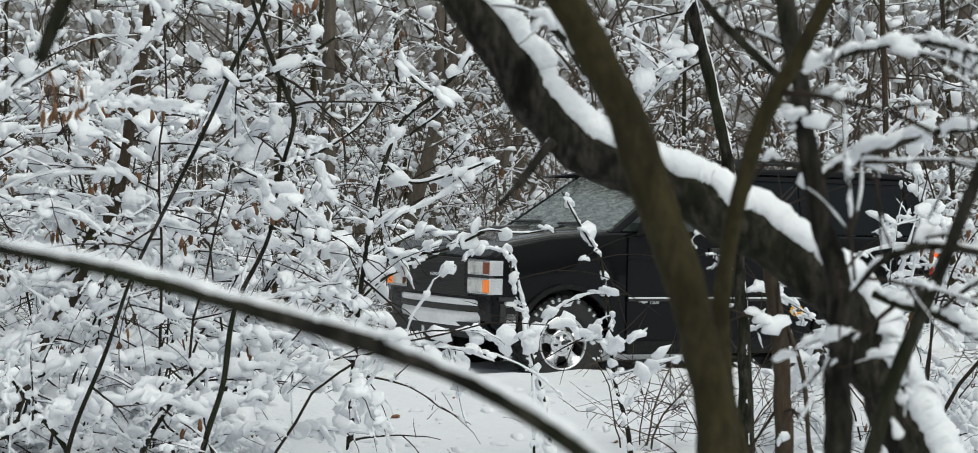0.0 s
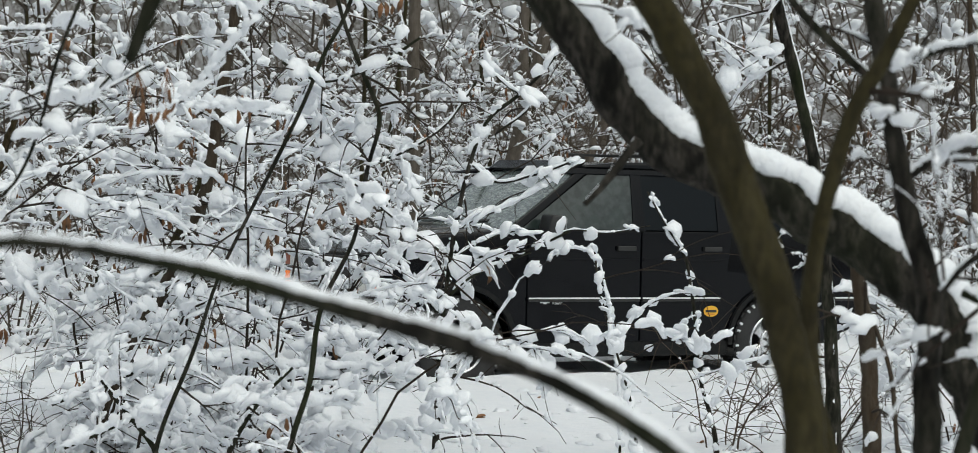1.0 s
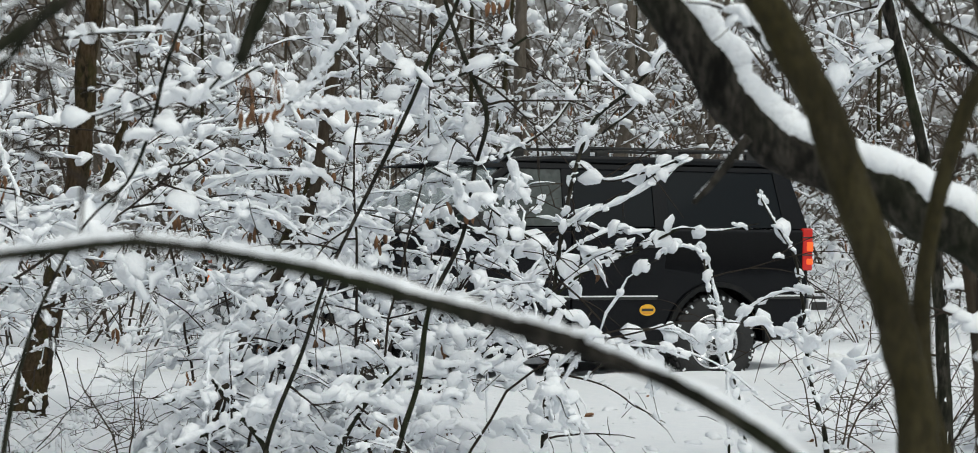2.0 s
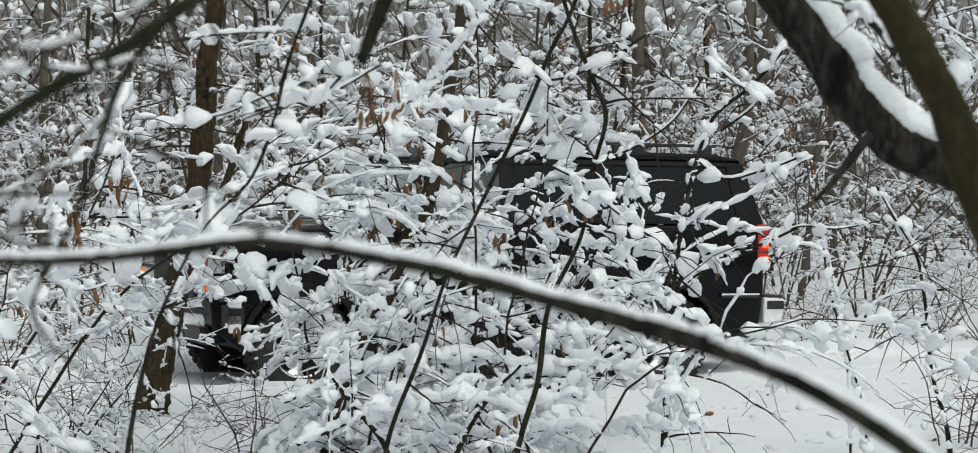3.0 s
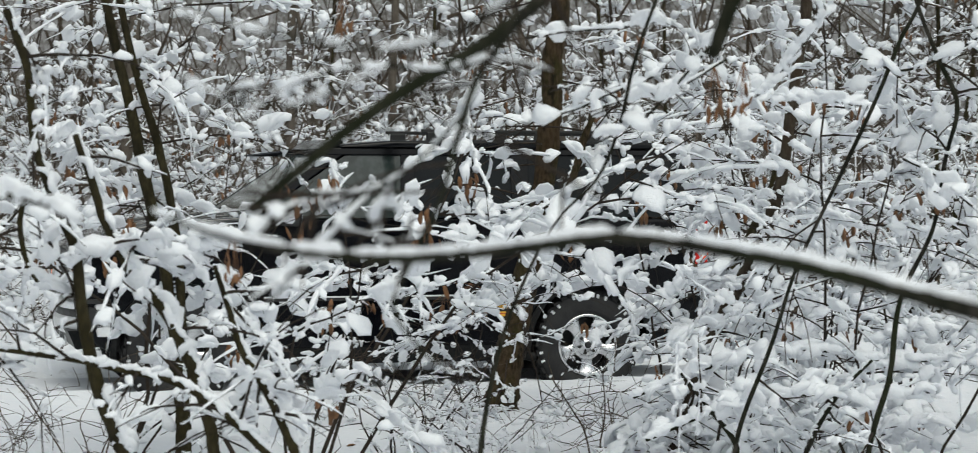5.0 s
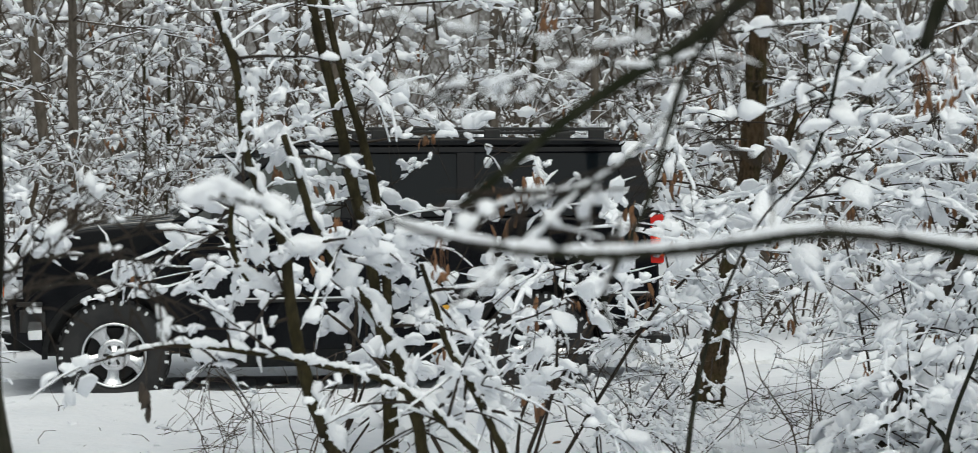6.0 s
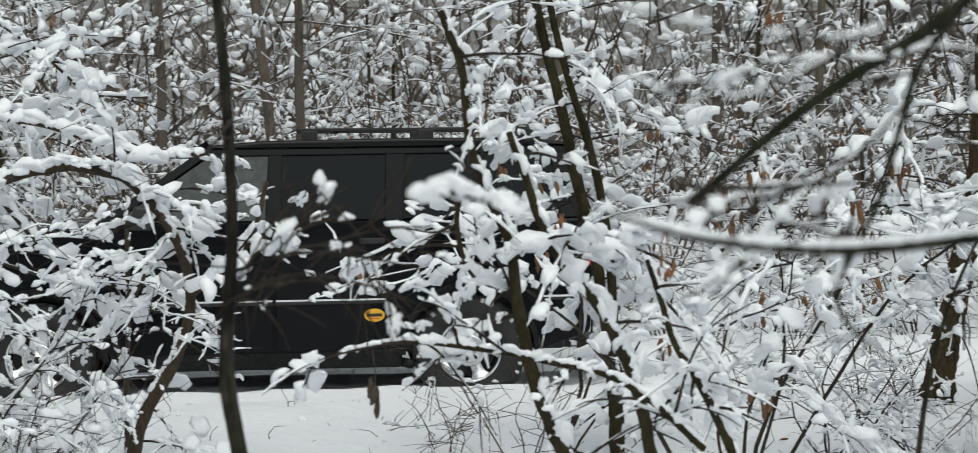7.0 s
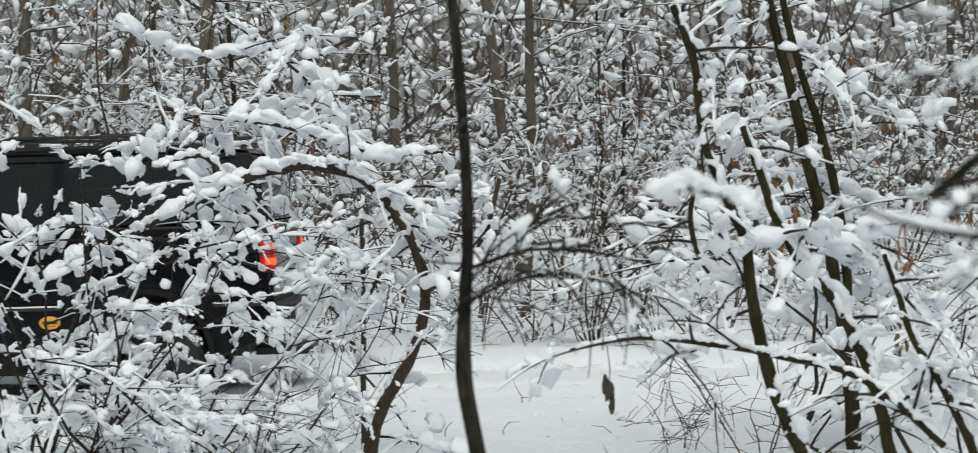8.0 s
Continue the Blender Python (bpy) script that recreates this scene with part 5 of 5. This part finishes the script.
# greenhouse: roof, pillars, glass
BELT_Y, ROOF_Y, BELT_Z, ROOF_Z = 0.935, 0.795, 1.335, 1.85
roof = [(-1.06, 1.845), (-1.10, 1.89), (-1.5, 1.922), (-2.6, 1.93), (-3.5, 1.918), (-3.74, 1.88), (-3.76, 1.84)]
part("roof", prism(roof, -0.80, 0.80, 0.03), PAINT, car, smooth=True)
part("parcel_floor", box(-3.8, -0.5, -0.9, 0.9, 1.29, 1.325, 0), PLASTIC, car)


def on_side(x, f, s, out=0.0):
    """A point of the slanting window plane: f from the belt (0) to the roof (1)."""
    return (x, s * (BELT_Y + (ROOF_Y - BELT_Y) * f + out), BELT_Z + (ROOF_Z - BELT_Z) * f)


for s in (1, -1):
    def pillar(name, xb0, xb1, xt0, xt1, th=0.05):
        c = [on_side(xb0, 0, s), on_side(xb1, 0, s), on_side(xt1, 1, s), on_side(xt0, 1, s)]
        part(name, slab(c if s > 0 else c[::-1], th, 0.008), PAINT, car)
    pillar("windscreen_pillar", -0.30, -0.42, -1.05, -1.16)
    pillar("door_pillar", -1.52, -1.64, -1.55, -1.65)
    pillar("rear_door_pillar", -2.38, -2.52, -2.40, -2.54)
    pillar("tail_pillar", -3.66, -3.90, -3.60, -3.76)
    c = [on_side(-0.62, 0.93, s, 0.004), on_side(-3.7, 0.93, s, 0.004), on_side(-3.7, 1.03, s, 0.004), on_side(-1.05, 1.03, s, 0.004)]
    part("roof_rail", slab(c if s > 0 else c[::-1], 0.05, 0.006), PAINT, car)
    for name, xb0, xb1, xt0, xt1, mat in (("front_side_window", -0.44, -1.52, -1.14, -1.55, SIDE_GLASS), ("rear_side_window", -1.64, -2.38, -1.65, -2.40, GLASS), ("load_bay_window", -2.52, -3.66, -2.54, -3.60, GLASS)):
        c = [on_side(xb0, 0.02, s, -0.012), on_side(xb1, 0.02, s, -0.012), on_side(xt1, 0.94, s, -0.012), on_side(xt0, 0.94, s, -0.012)]
        part(name, slab(c if s > 0 else c[::-1], 0.006), mat, car, "dark tinted glass" if mat is GLASS else "side glass with pale reflections in its colour")
    # mirror
    mirror = part("door_mirror", prism([(-0.56, 1.30), (-0.72, 1.29), (-0.74, 1.46), (-0.60, 1.47)], s * 1.06 - 0.10, s * 1.06 + 0.10, 0.025), PLASTIC, car, smooth=True)
    part("mirror_glass", slab([(-0.735, s * 1.06 - 0.075, 1.315), (-0.735, s * 1.06 + 0.075, 1.315), (-0.748, s * 1.06 + 0.075, 1.44), (-0.748, s * 1.06 - 0.075, 1.44)], 0.004), CHROME, mirror)
    # roof rack
    part("rack_rail", prism([(-1.75, 1.985), (-3.6, 1.975), (-3.6, 2.00), (-1.75, 2.01)], s * 0.62 - 0.015, s * 0.62 + 0.015, 0.006), PLASTIC, car)
    for x in (-1.85, -2.7, -3.5):
        part("rack_foot", box(x - 0.06, x + 0.06, s * 0.62 - 0.02, s * 0.62 + 0.02, 1.90, 1.99, 0.01), PLASTIC, car)
for x in (-2.05, -3.3):
    part("rack_bar", box(x - 0.03, x + 0.03, -0.62, 0.62, 1.98, 2.005, 0.006), PLASTIC, car)
wind = [(-0.33, 0.87, 1.350), (-0.33, -0.87, 1.350), (-1.06, -0.755, 1.85), (-1.06, 0.755, 1.85)]
part("windscreen", slab(wind[::-1], 0.008), WINDSCREEN, car, "windscreen with pale streaked reflections in its colour")
part("windscreen_frame", slab([(-1.02, 0.76, 1.835), (-1.02, -0.76, 1.835), (-1.12, -0.76, 1.905), (-1.12, 0.76, 1.905)], 0.03), PAINT, car)
part("inspection_sticker", slab([(-0.975, 0.66, 1.804), (-0.975, 0.56, 1.804), (-1.02, 0.56, 1.835), (-1.02, 0.66, 1.835)][::-1], 0.003), material("blue_sticker", (0.12, 0.30, 0.55), 0.4), car, "small blue sticker on the glass")
for y in (0.45, -0.35):
    part("wiper", slab([(-0.36, y, 1.386), (-0.36, y - 0.5, 1.380), (-0.375, y - 0.5, 1.392), (-0.385, y, 1.404)], 0.012), PLASTIC, car)
tail = [(-3.905, 0.84, 1.36), (-3.905, -0.84, 1.36), (-3.77, -0.75, 1.83), (-3.77, 0.75, 1.83)]
part("tail_window", slab(tail, 0.008), GLASS, car)
part("tail_gate", box(-3.915, -3.88, -0.86, 0.86, 0.58, 1.35, 0.012), PAINT, car)
# front: grille, lamps, bumper
part("grille_frame", box(0.84, 0.885, -0.56, 0.56, 0.76, 1.085, 0.012), PLASTIC, car, "black grille frame")
part("grille_recess", box(0.86, 0.890, -0.535, 0.535, 0.785, 1.06, 0.004), PLASTIC, car)
for z in np.linspace(0.82, 1.03, 6):
    part("grille_bar", box(0.87, 0.897, -0.53, 0.53, z - 0.008, z + 0.008, 0.003), PLASTIC, car)
part("grille_badge", prism([(0.88, 0.915), (0.905, 0.915), (0.905, 0.945), (0.88, 0.945)], -0.09, 0.09, 0.006), CHROME, car, "plain chrome badge")
for s in (1, -1):
    part("lamp_bezel", box(0.835, 0.883, min(s * 0.57, s * 0.955), max(s * 0.57, s * 0.955), 0.78, 1.085, 0.01), PLASTIC, car)
    for z0, z1 in ((0.965, 1.065), (0.805, 0.915)):
        part("headlamp", box(0.86, 0.898, min(s * 0.585, s * 0.84), max(s * 0.585, s * 0.84), z0, z1, 0.012), LAMP_CLEAR, car, "clear headlamp")
        lit = z1 < 0.95
        part("turn_signal", box(0.765, 0.895, min(s * 0.85, s * 0.957), max(s * 0.85, s * 0.957), z0, z1, 0.012), LAMP_AMBER if lit else LAMP_DULL, car, "lit amber lamp" if lit else "unlit amber lamp")
        part("lamp_rim", box(0.755, 0.888, min(s * 0.575, s * 0.96), max(s * 0.575, s * 0.96), z0 - 0.014, z1 + 0.014, 0.006), CHROME, car, "chrome lamp surround")
bump = []
for k in range(13):
    y = -0.97 + 1.94 * k / 12
    bump.append((0.945 - 0.22 * abs(y / 0.97) ** 3.2, y))


def bumper(name, z0, z1, grow, mat, label):
    bm = bmesh.new()
    rows = []
    for x, y in bump:
        rows.append([bm.verts.new((x - 0.10, y, z0)), bm.verts.new((x + grow - 0.12 * (z1 - z0), y, z0)), bm.verts.new((x + grow, y, z0 + 0.7 * (z1 - z0))), bm.verts.new((x + grow - 0.012, y, z1)), bm.verts.new((x - 0.10, y, z1))])
    for p, q in zip(rows, rows[1:]):
        for i in range(4):
            bm.faces.new((p[i], p[i + 1], q[i + 1], q[i]))
        bm.faces.new((p[4], p[0], q[0], q[4]))
    bm.faces.new(rows[0][::-1])
    bm.faces.new(rows[-1])
    bmesh.ops.recalc_face_normals(bm, faces=bm.faces[:])
    return part(name, bm, mat, car, label)


bumper("front_bumper", 0.50, 0.63, 0.0, BUMPER, "bright chrome front bumper")
bumper("bumper_strip", 0.63, 0.685, 0.006, PLASTIC, "black rubber strip")
bumper("bumper_cap", 0.685, 0.735, 0.004, BUMPER, "bright chrome strip")
for s in (1, -1):
    part("bumper_end", prism([(0.78, 0.55), (0.60, 0.56), (0.60, 0.70), (0.78, 0.715)], s * 0.95 - 0.02, s * 0.95 + 0.02, 0.012), PLASTIC, car)
part("air_dam", prism([(0.86, 0.40), (0.92, 0.54), (0.70, 0.54), (0.68, 0.42)], -0.85, 0.85, 0.015), GRIME, car)
part("front_plate", box(0.875, 0.888, -0.26, 0.26, 0.395, 0.50, 0.004), TRIM, car, "white registration plate")
for y0, y1 in ((-0.2, -0.06), (-0.02, 0.2)):
    part("plate_mark", box(0.887, 0.891, y0, y1, 0.415, 0.48, 0), INK, car)
# tail lamps and rear bumper
for s in (1, -1):
    lampy = part("tail_lamp", box(-3.935, -3.83, min(s * 0.84, s * 0.962), max(s * 0.84, s * 0.962), 0.98, 1.345, 0.018), LAMP_RED, car, "lit red tail lamp")
    for z0, z1 in ((1.03, 1.085), (1.145, 1.23)):
        part("bulb_glow", box(-3.938, -3.868, min(s * 0.885, s * 0.966), max(s * 0.885, s * 0.966), z0, z1, 0.012), LAMP_HOT, lampy, "bright brake light")
    for z in (1.115, 1.265):
        part("lens_divider", box(-3.939, -3.826, min(s * 0.838, s * 0.967), max(s * 0.838, s * 0.967), z - 0.006, z + 0.006, 0.002), PLASTIC, lampy, "dark divider between lenses")
part("rear_bumper", prism([(-3.90, 0.52), (-4.07, 0.54), (-4.11, 0.72), (-3.90, 0.74)], -0.96, 0.96, 0.02), BUMPER, car, "chrome rear bumper")
part("bumper_top", box(-4.09, -3.92, -0.94, 0.94, 0.735, 0.755, 0.006), PLASTIC, car)
for s in (1, -1):
    part("bumper_insert", box(-4.085, -3.93, min(s * 0.95, s * 0.972), max(s * 0.95, s * 0.972), 0.64, 0.71, 0.006), PLASTIC, car, "black rubber insert")
part("tow_bar", box(-4.14, -3.70, -0.35, 0.35, 0.34, 0.40, 0.012), PLASTIC, car, "dark steel tow bar")
# under the body
part("underbody", box(-3.7, 0.6, -0.70, 0.70, 0.36, 0.55, 0.03), PLASTIC, car)
for x in (FRONT, -WHEELBASE):
    part("axle", box(x - 0.05, x + 0.05, -0.72, 0.72, 0.31, 0.43, 0.03), PLASTIC, car)
    part("inner_arch", box(x - 0.50, x + 0.50, -0.70, 0.70, 0.40, 0.95, 0.05), PLASTIC, car)
pipe = Soup()
pipe.tube([(-2.2, 0.62, 0.33), (-2.42, 0.80, 0.31), (-2.56, 0.93, 0.29)], [0.035, 0.035, 0.036], 12)
hang("exhaust_pipe", pipe.mesh("exhaust_pipe", GRIME), car, "rusty exhaust pipe")
# badges on the flank
for s in (1, -1):
    oval = bmesh.new()
    bmesh.ops.create_circle(oval, cap_ends=True, radius=1, segments=28, matrix=Matrix.LocRotScale((-2.295, s * 0.974, 0.652), Euler((radians(90), 0, 0)), (0.075, 0.048, 1)))
    if s < 0:
        bmesh.ops.reverse_faces(oval, faces=oval.faces[:])
    ring = bmesh.ops.extrude_face_region(oval, geom=oval.faces[:])
    bmesh.ops.translate(oval, verts=[v for v in ring["geom"] if isinstance(v, bmesh.types.BMVert)], vec=(0, s * 0.004, 0))
    badge = part("oval_sticker", oval, STICKER, car, "yellow oval sticker with dark lettering")
    part("sticker_mark", box(-2.35, -2.24, s * 0.979 - 0.0012, s * 0.979 + 0.0012, 0.642, 0.664, 0), INK, badge)
    part("sticker_mark", box(-2.335, -2.255, s * 0.979 - 0.0012, s * 0.979 + 0.0012, 0.625, 0.630, 0), INK_RED, badge)
    emblem = prism([(-0.60, 0.726), (-0.63, 0.726), (-0.63, 0.719), (-0.66, 0.719), (-0.66, 0.726), (-0.69, 0.726), (-0.685, 0.738), (-0.66, 0.738), (-0.66, 0.745), (-0.63, 0.745), (-0.63, 0.738), (-0.60, 0.738)], s * 0.975 - 0.004, s * 0.975 + 0.004)
    part("emblem", emblem, TRIM, car, "plain pale emblem")
curve = bpy.data.curves.new("model_number", "FONT")
curve.body, curve.size, curve.extrude = "1500", 0.050, 0.002
text = new("lettering_source", curve)
text_mesh = bpy.data.meshes.new_from_object(text)
bpy.data.objects.remove(text)
text_mesh.materials.clear()
text_mesh.materials.append(TRIM)
lettering = hang("lettering", text_mesh, car, "pale raised numerals")
lettering.matrix_basis = Matrix(((-1, 0, 0, -0.71), (0, 0, 1, 0.976), (0, 1, 0, 0.716), (0, 0, 0, 1)))


# wheels: tyre with blocks, alloy rim with six windows
def make_wheel(x, s):
    hub = new("wheel")
    hub.parent = car
    hub.matrix_basis = pose(x, s * 0.80, HUB)
    tag = tagged(hub, "chunky tyre on a polished alloy wheel")
    w, o = 0.13, s
    tread = [(0.236, -w * 0.85), (0.27, -w), (0.368, -w), (0.396, -w * 0.85), (0.399, 0), (0.396, w * 0.85), (0.368, w), (0.27, w), (0.236, w * 0.85), (0.23, 0), (0.236, -w * 0.85)]
    part("tyre", turned(tread, 48), RUBBER, hub, "black all-terrain tyre", True)
    blocks, packed = bmesh.new(), bmesh.new()
    for k in range(36):
        for row, y in enumerate((-0.095, -0.032, 0.032, 0.095)):
            a = 2 * math.pi * (k + 0.5 * (row % 2)) / 36
            m = Matrix.Rotation(-a, 4, "Y") @ pose(0.400, y, 0) @ Matrix.Diagonal((0.020, 0.052, 0.044, 1))
            bmesh.ops.create_cube(blocks, size=1, matrix=m)
        a = 2 * math.pi * (k + 0.5) / 36
        if k % 3 != 1:
            m = Matrix.Rotation(-a, 4, "Y") @ pose(0.376, o * 0.126, 0) @ Matrix.Diagonal((0.030, 0.012, 0.016, 1))
            bmesh.ops.create_cube(packed, size=1, matrix=m)
    tagged(part("tread", blocks, RUBBER, hub), kind="stuff")
    tagged(part("packed_snow", packed, PACKED, hub, "snow caught between tread blocks"), kind="stuff")
    face = o * 0.100
    part("rim", turned([(0.243, o * -0.11), (0.243, face + o * 0.004), (0.232, face + o * 0.022), (0.222, face + o * 0.024), (0.213, face + o * 0.010), (0.206, face - o * 0.03), (0.20, o * -0.05)], 48), ALLOY, hub, "bright alloy rim", True)
    part("brake_drum", turned([(0.001, -o * 0.02), (0.19, -o * 0.02), (0.20, -o * 0.06)], 32), PLASTIC, hub)
    part("wheel_centre", turned([(0.001, face + o * 0.026), (0.034, face + o * 0.026), (0.040, face + o * 0.008), (0.088, face + o * 0.002), (0.112, face + o * 0.010), (0.118, face - o * 0.01), (0.118, face - o * 0.04)], 36), ALLOY, hub, "alloy wheel centre", True)
    part("hub_cap", turned([(0.001, face + o * 0.034), (0.022, face + o * 0.033), (0.028, face + o * 0.024)], 20), PLASTIC, hub, "dark hub cap", True)
    for k in range(5):
        turn = Matrix.Rotation(-2 * math.pi * k / 5, 4, "Y")
        spoke = bmesh.new()
        rows = []
        for r, half, dy in ((0.100, 0.050, -0.004), (0.125, 0.046, 0.003), (0.155, 0.047, 0.006), (0.185, 0.062, 0.010), (0.214, 0.096, 0.014)):
            rows.append([spoke.verts.new((r, face + o * (dy + e), z)) for z, e in ((-half, -0.03), (-half * 0.8, 0.0), (half * 0.8, 0.0), (half, -0.03))])
        for p, q in zip(rows, rows[1:]):
            for i in range(3):
                spoke.faces.new((p[i], p[i + 1], q[i + 1], q[i]))
        bmesh.ops.recalc_face_normals(spoke, faces=spoke.faces[:])
        spoke.transform(turn)
        part("spoke", spoke, ALLOY, hub, smooth=True)
    for k in range(6):
        nut = turned([(0.001, face + o * 0.020), (0.011, face + o * 0.020), (0.013, face - o * 0.01)], 10)
        nut.transform(Matrix.Rotation(-2 * math.pi * k / 6 - 0.5, 4, "Y") @ pose(0.066, 0, 0))
        part("wheel_nut", nut, PLASTIC, hub, "dark wheel nut")
    return tag


wheels = [(make_wheel(x, s), x, s) for x in (FRONT, -WHEELBASE) for s in (1, -1)]

# ---- what moves ----
# metres along the track at each time
DRIVE_T = (0.0, 0.5, 1.0, 1.5, 3.0, 4.0, 4.7, 5.8, 6.5, 7.0, 7.4, 7.7, 8.0)
DRIVE_S = (-0.11, 0.83, 1.73, 2.60, 5.04, 6.77, 8.06, 10.22, 11.60, 12.78, 14.08, 15.34, 16.81)


def travelled(t):
    k = max(i for i in range(len(DRIVE_T) - 1) if DRIVE_T[i] <= t + 1e-9)
    slope = np.gradient(np.array(DRIVE_S), np.array(DRIVE_T))
    h = DRIVE_T[k + 1] - DRIVE_T[k]
    u = (t - DRIVE_T[k]) / h
    return ((2 * u ** 3 - 3 * u * u + 1) * DRIVE_S[k] + (u ** 3 - 2 * u * u + u) * h * slope[k]
            + (-2 * u ** 3 + 3 * u * u) * DRIVE_S[k + 1] + (u ** 3 - u * u) * h * slope[k + 1])


def car_pose(t):
    u = t / 4 - 1
    x, y, h = road(travelled(t), 0.924 + 0.086 * u - 0.094 * u * u)
    turn = -0.39 + 0.57 * u - 1.24 * u * u + 0.5 * u ** 3
    bob = 0.005 * math.sin(5.1 * t)
    return pose(x, y, -0.113 + bob, 0.35 * math.sin(3.3 * t), 0, 180 + math.degrees(h) + turn)


def motions():
    walk(car, [(k / 5, car_pose(k / 5)) for k in range(41)])
    for hub, x, s in wheels:
        rows = []
        for k in range(121):
            t = k / 15
            rows.append((t, pose(x, s * 0.80, HUB, 0, math.degrees(travelled(t) / TYRE_R), 0)))
        walk(hub, rows)


motions()
